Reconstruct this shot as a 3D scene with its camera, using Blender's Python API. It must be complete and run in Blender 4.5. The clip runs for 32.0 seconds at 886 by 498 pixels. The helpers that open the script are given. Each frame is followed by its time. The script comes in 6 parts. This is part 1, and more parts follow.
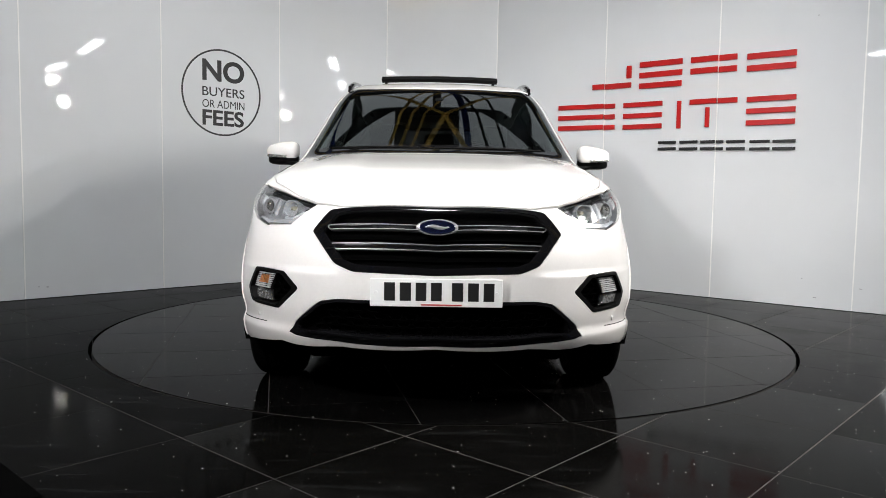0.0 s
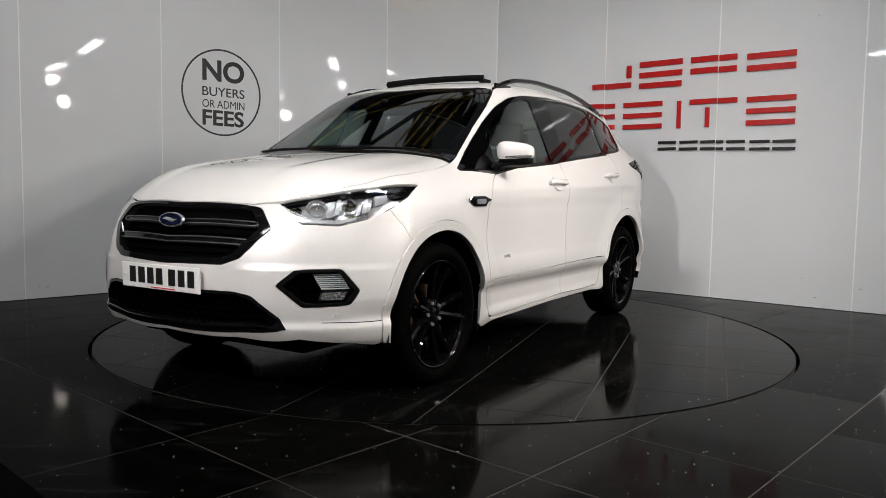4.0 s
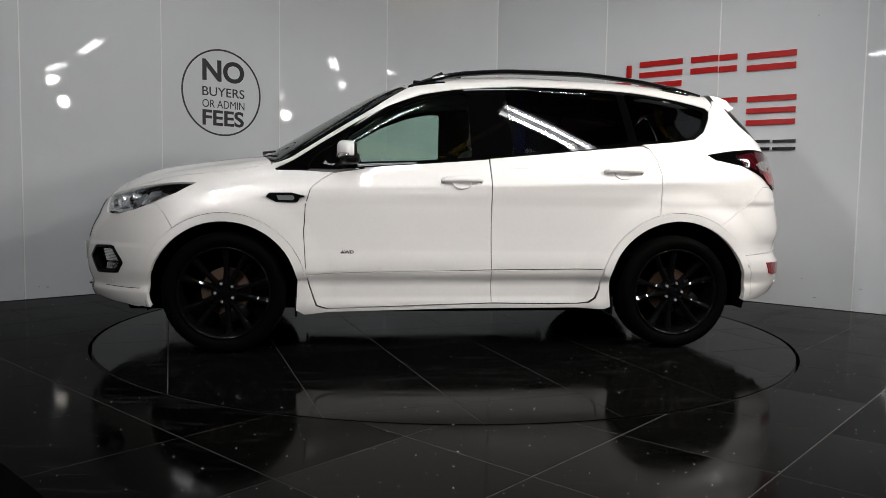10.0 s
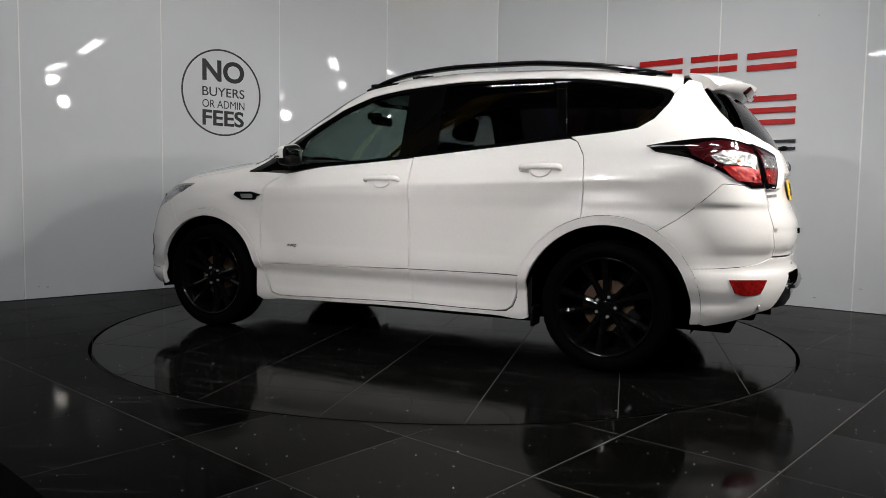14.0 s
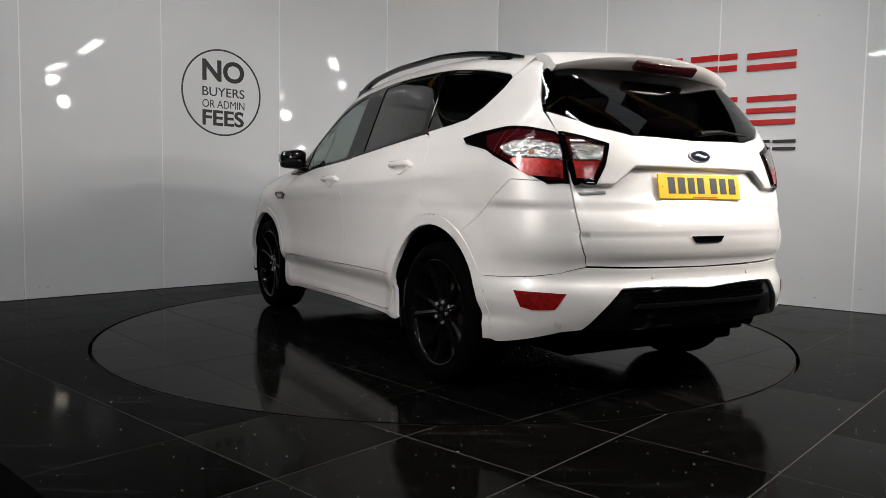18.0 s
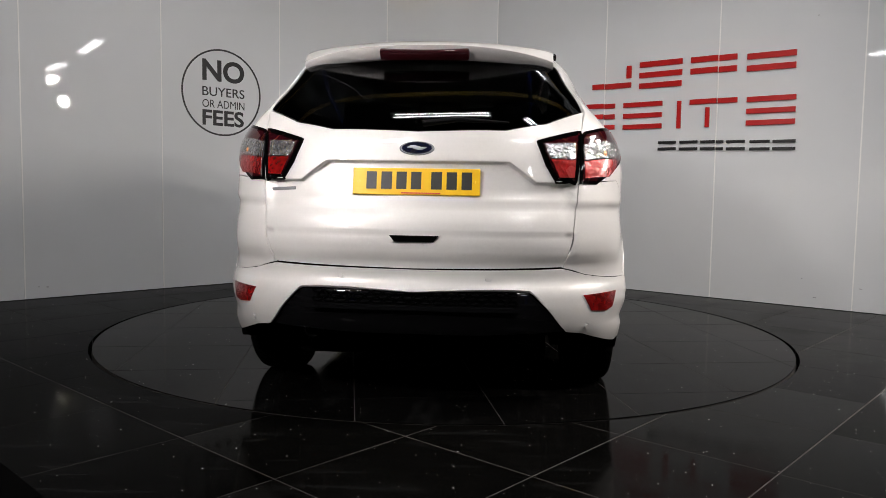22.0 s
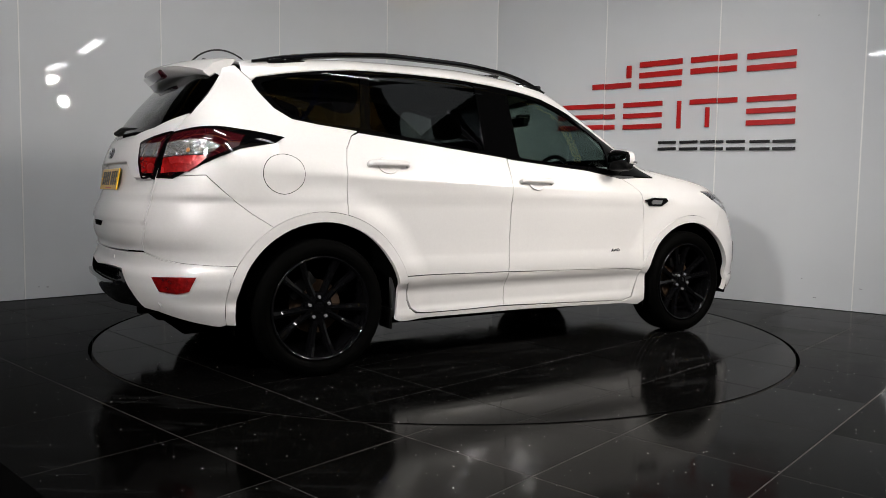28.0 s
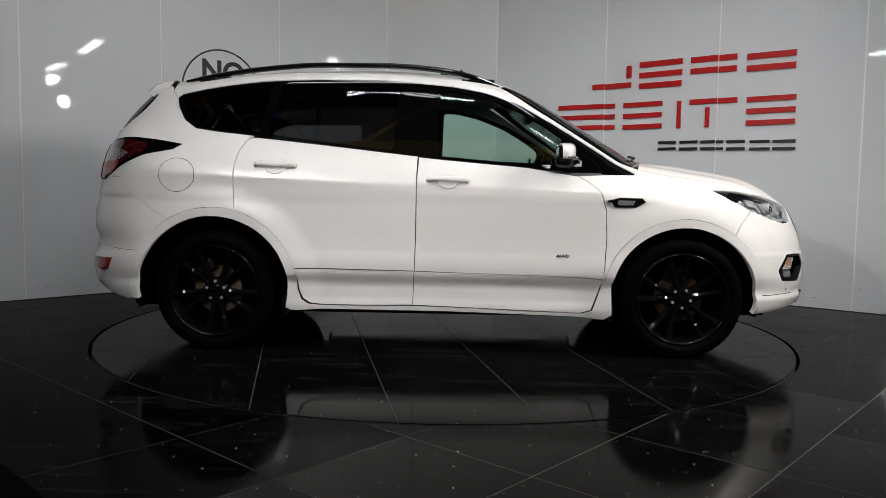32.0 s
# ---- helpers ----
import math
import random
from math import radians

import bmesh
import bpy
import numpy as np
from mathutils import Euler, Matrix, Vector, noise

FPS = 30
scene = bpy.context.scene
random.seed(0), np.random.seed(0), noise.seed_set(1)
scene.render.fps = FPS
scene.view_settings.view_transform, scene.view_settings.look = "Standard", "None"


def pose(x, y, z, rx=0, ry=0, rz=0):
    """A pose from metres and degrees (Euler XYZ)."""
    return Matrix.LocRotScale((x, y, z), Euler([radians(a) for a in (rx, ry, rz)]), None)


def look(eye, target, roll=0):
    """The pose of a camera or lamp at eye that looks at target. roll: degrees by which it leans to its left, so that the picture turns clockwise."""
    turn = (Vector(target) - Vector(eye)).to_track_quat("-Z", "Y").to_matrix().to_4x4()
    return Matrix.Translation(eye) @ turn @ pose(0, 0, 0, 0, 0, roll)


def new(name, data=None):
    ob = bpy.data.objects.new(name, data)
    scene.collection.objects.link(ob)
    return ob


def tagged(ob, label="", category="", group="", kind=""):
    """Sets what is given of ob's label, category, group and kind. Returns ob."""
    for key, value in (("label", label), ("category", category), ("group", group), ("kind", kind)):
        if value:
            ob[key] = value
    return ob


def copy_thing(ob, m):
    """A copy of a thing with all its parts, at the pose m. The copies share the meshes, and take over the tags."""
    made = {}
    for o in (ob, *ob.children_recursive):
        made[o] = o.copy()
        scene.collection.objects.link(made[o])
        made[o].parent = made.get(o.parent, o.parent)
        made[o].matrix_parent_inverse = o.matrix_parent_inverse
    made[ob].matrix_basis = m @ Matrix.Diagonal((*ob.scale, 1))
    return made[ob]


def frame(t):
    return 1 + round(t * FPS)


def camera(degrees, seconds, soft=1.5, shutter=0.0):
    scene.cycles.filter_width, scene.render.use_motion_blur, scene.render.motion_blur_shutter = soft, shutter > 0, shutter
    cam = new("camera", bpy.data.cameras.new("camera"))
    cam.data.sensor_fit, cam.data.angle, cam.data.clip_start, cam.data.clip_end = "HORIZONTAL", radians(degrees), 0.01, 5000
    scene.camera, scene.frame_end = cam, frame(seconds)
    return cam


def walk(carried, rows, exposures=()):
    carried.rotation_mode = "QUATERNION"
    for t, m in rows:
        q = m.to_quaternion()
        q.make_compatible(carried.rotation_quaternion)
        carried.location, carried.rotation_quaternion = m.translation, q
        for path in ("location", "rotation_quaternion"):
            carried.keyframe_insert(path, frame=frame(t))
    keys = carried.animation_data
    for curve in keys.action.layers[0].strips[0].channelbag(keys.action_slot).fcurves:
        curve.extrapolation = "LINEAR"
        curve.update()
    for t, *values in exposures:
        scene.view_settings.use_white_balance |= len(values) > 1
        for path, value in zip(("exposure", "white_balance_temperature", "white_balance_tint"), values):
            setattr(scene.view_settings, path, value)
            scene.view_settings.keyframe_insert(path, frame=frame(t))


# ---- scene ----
# ---------------------------------------------------------------- camera
cam = camera(60.67, 32.0, soft=0.6)
EYE = (0.0, -5.2435, 0.9406)
AIM = (EYE[0] - 0.0028517, EYE[1] + 0.9971123, EYE[2] - 0.0758876)
VIEW = look(EYE, AIM, 0.905)
walk(cam, [(0.0, VIEW), (32.0, VIEW)], exposures=[(0.0, 0.09, 6400, 10), (2.0, -0.04, 6500, 10), (3.5, -0.36, 6580, 11), (6.0, -0.66, 6650, 12), (9.0, -0.74, 6450, 10), (11.0, -0.72, 6460, 10), (14.0, -0.55, 6470, 10), (15.5, -0.45, 6500, 10), (16.8, -0.26, 6580, 11), (18.0, -0.46, 6600, 11), (19.0, -0.58, 6650, 11), (20.0, -0.54, 6650, 12), (25.0, -0.67, 6700, 13), (28.0, -0.62, 6540, 11), (31.0, -0.74, 6420, 10), (32.0, -0.74, 6420, 10)])

# heading of the turntable, in degrees, second by second
TURN = [(0.0, -89.38), (0.5, -92.0), (1.0, -95.32), (1.5, -99.7), (2.0, -104.23), (2.5, -108.68), (3.0, -113.0), (3.5, -117.35), (4.5, -125.84), (5.5, -134.5), (6.5, -143.0),
        (7.5, -151.31), (8.5, -159.5), (9.5, -167.73), (10.5, -176.21), (11.5, -184.63), (12.5, -193.03), (13.5, -201.37), (14.5, -209.6), (15.5, -218.44), (16.5, -227.27),
        (17.5, -235.47), (18.5, -243.88), (19.5, -252.56), (20.5, -261.45), (21.5, -270.31), (22.5, -279.2), (23.5, -288.17), (24.5, -297.15), (25.5, -306.02),
        (26.5, -314.53), (27.5, -323.41), (28.5, -331.68), (29.5, -339.8), (30.5, -347.99), (31.5, -356.48), (32.0, -360.91)]
PIVOT = (-0.0296, 0.0567)   # the table's centre in the car's own space

# ---------------------------------------------------------------- world and lights
world = bpy.data.worlds.new("hall")
scene.world = world
world.use_nodes = True
wbg = world.node_tree.nodes["Background"]
wbg.inputs[0].default_value = (0.75, 0.82, 1.0, 1)
wbg.inputs[1].default_value = 0.02


# ---------------------------------------------------------------- materials
def material(name, color, rough=0.5, metal=0.0, coat=0.0, spec=0.5, grain=None, bump=None, coat_rough=0.03, **more):
    """grain: (scale, amount) mottling of the colour; bump: (scale, strength)."""
    m = bpy.data.materials.new(name)
    m.use_nodes = True
    nt = m.node_tree
    b = nt.nodes["Principled BSDF"]
    b.inputs["Base Color"].default_value = (*color, 1)
    b.inputs["Roughness"].default_value = rough
    b.inputs["Metallic"].default_value = metal
    b.inputs["Coat Weight"].default_value = coat
    b.inputs["Coat Roughness"].default_value = coat_rough
    b.inputs["Specular IOR Level"].default_value = spec
    for k, v in more.items():
        b.inputs[k.replace("_", " ")].default_value = v
    if grain or bump:
        tc = nt.nodes.new("ShaderNodeTexCoord")
    if grain:
        n = nt.nodes.new("ShaderNodeTexNoise")
        n.inputs["Scale"].default_value = grain[0]
        n.inputs["Detail"].default_value = 6
        n2 = nt.nodes.new("ShaderNodeTexNoise")
        n2.inputs["Scale"].default_value = grain[0] * 0.09
        nt.links.new(tc.outputs["Object"], n.inputs["Vector"])
        nt.links.new(tc.outputs["Object"], n2.inputs["Vector"])
        ad = nt.nodes.new("ShaderNodeMath")
        ad.operation = "ADD"
        nt.links.new(n.outputs["Fac"], ad.inputs[0])
        nt.links.new(n2.outputs["Fac"], ad.inputs[1])
        r = nt.nodes.new("ShaderNodeMapRange")
        r.inputs["From Min"].default_value = 0.6
        r.inputs["From Max"].default_value = 1.4
        r.inputs["To Min"].default_value = 1 - grain[1]
        r.inputs["To Max"].default_value = 1 + grain[1]
        nt.links.new(ad.outputs[0], r.inputs["Value"])
        mx = nt.nodes.new("ShaderNodeVectorMath")
        mx.operation = "SCALE"
        mx.inputs[0].default_value = color
        nt.links.new(r.outputs[0], mx.inputs["Scale"])
        nt.links.new(mx.outputs[0], b.inputs["Base Color"])
        rr = nt.nodes.new("ShaderNodeMapRange")
        rr.inputs["From Min"].default_value = 0.3
        rr.inputs["From Max"].default_value = 0.7
        rr.inputs["To Min"].default_value = rough * 0.8
        rr.inputs["To Max"].default_value = min(1, rough * 1.25)
        nt.links.new(n2.outputs["Fac"], rr.inputs["Value"])
        nt.links.new(rr.outputs[0], b.inputs["Roughness"])
    if bump:
        n3 = nt.nodes.new("ShaderNodeTexNoise")
        n3.inputs["Scale"].default_value = bump[0]
        nt.links.new(tc.outputs["Object"], n3.inputs["Vector"])
        bp = nt.nodes.new("ShaderNodeBump")
        bp.inputs["Strength"].default_value = bump[1]
        bp.inputs["Distance"].default_value = 0.01
        nt.links.new(n3.outputs["Fac"], bp.inputs["Height"])
        nt.links.new(bp.outputs[0], b.inputs["Normal"])
    return m


def glass(name, tint, mix=0.0):
    """Thin tinted pane: clear refraction-free body with a real gloss."""
    m = bpy.data.materials.new(name)
    m.use_nodes = True
    nt = m.node_tree
    nt.nodes.remove(nt.nodes["Principled BSDF"])
    out = nt.nodes["Material Output"]
    tr = nt.nodes.new("ShaderNodeBsdfTransparent")
    tr.inputs[0].default_value = (*tint, 1)
    gl = nt.nodes.new("ShaderNodeBsdfGlossy")
    gl.inputs["Roughness"].default_value = 0.01
    lw = nt.nodes.new("ShaderNodeLayerWeight")
    lw.inputs["Blend"].default_value = 0.5
    pw = nt.nodes.new("ShaderNodeMath")
    pw.operation = "POWER"
    pw.inputs[1].default_value = 4.6
    nt.links.new(lw.outputs["Facing"], pw.inputs[0])
    fr = nt.nodes.new("ShaderNodeMath")
    fr.operation = "MULTIPLY_ADD"
    fr.inputs[1].default_value = 0.95
    fr.inputs[2].default_value = 0.04
    nt.links.new(pw.outputs[0], fr.inputs[0])
    mxs = nt.nodes.new("ShaderNodeMixShader")
    nt.links.new(fr.outputs[0], mxs.inputs[0])
    nt.links.new(tr.outputs[0], mxs.inputs[1])
    nt.links.new(gl.outputs[0], mxs.inputs[2])
    nt.links.new(mxs.outputs[0], out.inputs[0])
    return m


def glow(name, color, strength):
    m = bpy.data.materials.new(name)
    m.use_nodes = True
    b = m.node_tree.nodes["Principled BSDF"]
    b.inputs["Base Color"].default_value = (0.8, 0.8, 0.8, 1)
    b.inputs["Emission Color"].default_value = (*color, 1)
    b.inputs["Emission Strength"].default_value = strength
    return m


def tile_material(name, color, gloss, dull, fleck=0.038):
    """Polished dark porcelain with sparse bright flecks and faint smears."""
    m = material(name, color, 0.11, grain=(7, 0.35), spec=gloss)
    nt = m.node_tree
    b = nt.nodes["Principled BSDF"]
    tc = nt.nodes.new("ShaderNodeTexCoord")
    oi = nt.nodes.new("ShaderNodeObjectInfo")
    v = nt.nodes.new("ShaderNodeTexVoronoi")
    v.inputs["Scale"].default_value = 27
    nt.links.new(tc.outputs["Object"], v.inputs["Vector"])
    sep = nt.nodes.new("ShaderNodeSeparateColor")
    nt.links.new(v.outputs["Color"], sep.inputs[0])
    # most flecks are tiny, a few are larger
    fs = nt.nodes.new("ShaderNodeMath")
    fs.operation = "POWER"
    fs.inputs[1].default_value = 5.0
    nt.links.new(sep.outputs[1], fs.inputs[0])
    fr = nt.nodes.new("ShaderNodeMapRange")
    fr.inputs["To Min"].default_value = fleck
    fr.inputs["To Max"].default_value = 0.10
    nt.links.new(fs.outputs[0], fr.inputs["Value"])
    lt = nt.nodes.new("ShaderNodeMath")
    lt.operation = "LESS_THAN"
    nt.links.new(v.outputs["Distance"], lt.inputs[0])
    nt.links.new(fr.outputs[0], lt.inputs[1])
    gt = nt.nodes.new("ShaderNodeMath")
    gt.operation = "GREATER_THAN"
    gt.inputs[1].default_value = 0.15
    nt.links.new(sep.outputs[0], gt.inputs[0])
    mu = nt.nodes.new("ShaderNodeMath")
    mu.operation = "MULTIPLY"
    nt.links.new(lt.outputs[0], mu.inputs[0])
    nt.links.new(gt.outputs[0], mu.inputs[1])
    prev = b.inputs["Base Color"].links[0].from_socket
    va = nt.nodes.new("ShaderNodeMapRange")
    va.inputs["To Min"].default_value = 0.75
    va.inputs["To Max"].default_value = 1.25
    nt.links.new(oi.outputs["Random"], va.inputs["Value"])
    sc = nt.nodes.new("ShaderNodeVectorMath")
    sc.operation = "SCALE"
    nt.links.new(prev, sc.inputs[0])
    nt.links.new(va.outputs[0], sc.inputs["Scale"])
    mix = nt.nodes.new("ShaderNodeMix")
    mix.data_type = "RGBA"
    mix.inputs[7].default_value = (0.85, 0.85, 0.82, 1)
    nt.links.new(mu.outputs[0], mix.inputs[0])
    nt.links.new(sc.outputs[0], mix.inputs[6])
    nt.links.new(mix.outputs[2], b.inputs["Base Color"])
    # dried wipe marks that catch the light
    mp = nt.nodes.new("ShaderNodeMapping")
    mp.inputs["Rotation"].default_value = (0, 0, 0.5)
    mp.inputs["Scale"].default_value = (1.2, 6.0, 1)
    nt.links.new(tc.outputs["Object"], mp.inputs["Vector"])
    sm = nt.nodes.new("ShaderNodeTexNoise")
    sm.inputs["Scale"].default_value = 1.6
    sm.inputs["Detail"].default_value = 9
    sm.inputs["Distortion"].default_value = 1.2
    nt.links.new(mp.outputs[0], sm.inputs["Vector"])
    sr = nt.nodes.new("ShaderNodeMapRange")
    sr.inputs["From Min"].default_value = 0.56
    sr.inputs["From Max"].default_value = 0.78
    sr.inputs["To Max"].default_value = 0.009
    nt.links.new(sm.outputs["Fac"], sr.inputs["Value"])
    va2 = nt.nodes.new("ShaderNodeVectorMath")
    va2.operation = "ADD"
    nt.links.new(mix.outputs[2], va2.inputs[0])
    nt.links.new(sr.outputs[0], va2.inputs[1])
    nt.links.new(va2.outputs[0], b.inputs["Base Color"])
    # worn polish: broad streaks of slightly duller gloss
    w = nt.nodes.new("ShaderNodeTexNoise")
    w.inputs["Scale"].default_value = 2.2
    w.inputs["Detail"].default_value = 8
    w.inputs["Distortion"].default_value = 0.8
    nt.links.new(tc.outputs["Object"], w.inputs["Vector"])
    wr = nt.nodes.new("ShaderNodeMapRange")
    wr.inputs["From Min"].default_value = 0.35
    wr.inputs["From Max"].default_value = 0.7
    wr.inputs["To Min"].default_value = 0.05 * dull
    wr.inputs["To Max"].default_value = 0.17 * dull
    nt.links.new(w.outputs["Fac"], wr.inputs["Value"])
    nt.links.new(wr.outputs[0], b.inputs["Roughness"])
    return m


PAINT = material("pearl_white_paint", (0.63, 0.613, 0.60), 0.38, 0.08, coat=1.0, grain=(900, 0.03), coat_rough=0.015)
BLACK_GLOSS = material("gloss_black", (0.004, 0.004, 0.0045), 0.06, spec=0.4)
TRIM_BLACK = material("window_trim_black", (0.0012, 0.0012, 0.0013), 0.02, spec=0.12)
BLACK_SATIN = material("satin_black_plastic", (0.0035, 0.0035, 0.0035), 0.4, spec=0.05, bump=(600, 0.15))
BLACK_MATT = material("matt_black", (0.002, 0.002, 0.002), 0.9, spec=0.0, grain=(20, 0.2))
RUBBER = material("tyre_rubber", (0.0013, 0.0013, 0.0012), 0.6, spec=0.012, grain=(40, 0.3), bump=(250, 0.12))
WHEEL_BLACK = material("gloss_black_alloy", (0.0025, 0.0025, 0.0028), 0.04, spec=0.22)
RUBBER_TREAD = material("tread_rubber", (0.0012, 0.0012, 0.0011), 0.8, spec=0.03, grain=(60, 0.3), bump=(200, 0.2))
CHROME = material("chrome", (0.75, 0.75, 0.76), 0.08, 1.0)
SILVER_DIM = material("dull_silver_reflector", (0.55, 0.55, 0.56), 0.3, 0.85, grain=(25, 0.25))
SILVER = material("silver_plastic", (0.55, 0.55, 0.56), 0.28, 0.8)
BAR_SILVER = material("thin_silver_edge", (0.11, 0.11, 0.115), 0.35, 0.6)
DARK_CHROME = material("smoked_chrome", (0.10, 0.10, 0.105), 0.18, 0.9, grain=(30, 0.3))
STEEL_BROWN = material("rusty_disc", (0.06, 0.035, 0.02), 0.5, 0.5, grain=(60, 0.3))
RED_LENS = material("red_lens", (0.24, 0.006, 0.006), 0.24, 0.30, coat=1.0, grain=(45, 0.7), bump=(38, 0.6), coat_rough=0.12)
RED_WING = material("smoked_red_lens", (0.026, 0.002, 0.0035), 0.06, coat=1.0, grain=(9, 0.5))
RED_DARK = material("dark_red_lens", (0.028, 0.004, 0.006), 0.06, coat=1.0)
CLEAR_LENS = material("ribbed_clear_lens", (0.36, 0.36, 0.36), 0.14, 0.75, coat=1.0, grain=(55, 0.6), bump=(60, 0.9))
GRILLE_BLACK = material("grille_black", (0.0012, 0.0012, 0.0012), 0.4, spec=0.0)
BADGE_SILVER = material("badge_silver", (0.48, 0.48, 0.50), 0.22, 0.7)
AMBER = material("amber_bulb", (0.40, 0.15, 0.05), 0.25, 0.3, coat=1.0, grain=(60, 0.6), bump=(60, 0.8))
BULB_WARM = material("warm_projector_lens", (0.70, 0.64, 0.50), 0.12, 0.5, coat=1.0)
MIRROR = material("tinted_mirror", (0.30, 0.31, 0.32), 0.03, 1.0)
PLATE_WHITE = material("white_plate", (0.78, 0.78, 0.77), 0.3, coat=0.5)
PLATE_YELLOW = material("yellow_plate", (0.86, 0.50, 0.012), 0.3, coat=0.5)
INK = material("black_ink", (0.01, 0.01, 0.01), 0.4)
RED_INK = material("red_ink", (0.5, 0.03, 0.03), 0.4)
BADGE_BLUE = material("dark_blue_enamel", (0.004, 0.006, 0.022), 0.12, coat=1.0)
SEAT = material("dark_seat_fabric", (0.022, 0.022, 0.024), 0.85, grain=(120, 0.3))
TRIM_GREY = material("dark_cabin_plastic", (0.03, 0.03, 0.032), 0.6, grain=(90, 0.2))
HEADLINER = material("pale_headliner", (0.35, 0.34, 0.32), 0.9)
GLASS_FRONT = glass("clear_tinted_glass", (0.85, 0.94, 0.90))
GLASS_SCREEN = glass("windscreen_glass", (0.45, 0.49, 0.48))
GLASS_DARK = glass("privacy_glass", (0.30, 0.30, 0.31))
GLASS_LAMP = glass("lamp_cover", (0.93, 0.94, 0.95))
WALL = material("white_laminate_panel", (0.632, 0.648, 0.667), 0.025, grain=(3, 0.02), spec=0.4, bump=(2.2, 0.05))
JOINT = material("white_joint_strip", (0.82, 0.82, 0.81), 0.25)
GROUT = material("dark_grout", (0.028, 0.026, 0.024), 0.8, grain=(30, 0.3))
GROUT_PALE = material("pale_grout", (0.058, 0.053, 0.049), 0.8, grain=(30, 0.3))
# darker joint colour that stands for the dim light on the floor's left
GROUT_SHADED = material("shaded_grout", (0.016, 0.0145, 0.013), 0.85, grain=(30, 0.3))
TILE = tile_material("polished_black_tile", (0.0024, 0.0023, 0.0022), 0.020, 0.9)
# glossier copy that stands for the brighter light in the middle
TILE_LIT = tile_material("lit_black_tile", (0.0026, 0.0025, 0.0023), 0.0185, 1.1)
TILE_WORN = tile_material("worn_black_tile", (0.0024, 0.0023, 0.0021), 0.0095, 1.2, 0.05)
# darker, less glossy copy that stands for the dim light on the left
TILE_SHADED = tile_material("shaded_black_tile", (0.0011, 0.0010, 0.0009), 0.0038, 1.2, 0.03)
SIGN_RED = material("red_acrylic", (0.43, 0.011, 0.010), 0.3, coat=0.3)
SIGN_BLACK = material("black_vinyl", (0.012, 0.012, 0.013), 0.35)
HALL = material("dim_hall_wall", (0.03, 0.03, 0.033), 0.7, grain=(2, 0.3))
HALL_ROOF = material("grey_roof_sheet", (0.05, 0.052, 0.055), 0.7, grain=(3, 0.2))
LAMP_SILVER = material("bright_lamp_reflector", (0.75, 0.75, 0.76), 0.22, 0.55, coat=1.0)
LED_WHITE = material("white_led_block", (0.8, 0.8, 0.8), 0.2, coat=1.0)
PROJ_DARK = material("dark_projector_glass", (0.16, 0.145, 0.12), 0.06, 0.85, coat=1.0)
TIMBER = material("yellowed_timber_beam", (0.75, 0.50, 0.12), 0.6, grain=(9, 0.3))
BLUE_STEEL = material("blue_painted_steel", (0.01, 0.03, 0.22), 0.4, grain=(6, 0.2))
TUBE = glow("fluorescent_tube", (0.95, 0.98, 1.0), 60.0)
FLOOD = glow("flood_panel", (1.0, 0.97, 0.93), 40.0)
# glow of the added roof sheets, there to be mirrored
ROOF_GLOW = glow("dim_roof_glow", (0.74, 0.80, 0.84), 0.7)
BATTEN = material("white_batten", (0.7, 0.7, 0.7), 0.4)


# ---------------------------------------------------------------- mesh helpers
def mesh_object(name, verts, faces, mat, parent=None, label="", smooth=False, normals=None, mats=None, fmat=None):
    me = bpy.data.meshes.new(name)
    me.from_pydata([tuple(v) for v in verts], [], [tuple(f) for f in faces])
    for m in (mats or [mat]):
        me.materials.append(m)
    if fmat is not None:
        me.polygons.foreach_set("material_index", fmat)
    if smooth:
        me.polygons.foreach_set("use_smooth", [True] * len(me.polygons))
    me.update()
    if normals is not None:
        me.normals_split_custom_set(normals)
    ob = new(name, me)
    ob.parent = parent
    if label:
        ob["label"] = label
    return ob


def part(name, bm, mat, parent, label="", smooth=True, angle=35):
    me = bpy.data.meshes.new(name)
    bm.normal_update()
    for f in bm.faces:
        f.smooth = smooth
    lim = math.radians(angle)
    for e in bm.edges:
        if len(e.link_faces) == 2 and e.calc_face_angle(0) > lim:
            e.smooth = False
    bm.to_mesh(me)
    bm.free()
    me.materials.append(mat)
    ob = new(name, me)
    ob.parent = parent
    if label:
        ob["label"] = label
    return ob


def thing(name, label, category, group="", kind=""):
    return tagged(new(name), label, category, group, kind)


def box(bm, c, s, m=None, bevel=0.0):
    r = bmesh.ops.create_cube(bm, size=1, matrix=Matrix.Translation(c) @ Matrix.Diagonal((*s, 1)) if m is None
                              else m @ Matrix.Translation(c) @ Matrix.Diagonal((*s, 1)))
    if bevel:
        es = list({e for v in r["verts"] for e in v.link_edges})
        bmesh.ops.bevel(bm, geom=es, offset=bevel, segments=2, profile=0.5, affect="EDGES")


def cyl(bm, m, r1, r2, d, seg=24):
    bmesh.ops.create_cone(bm, cap_ends=True, segments=seg, radius1=r1, radius2=r2, depth=d, matrix=m)


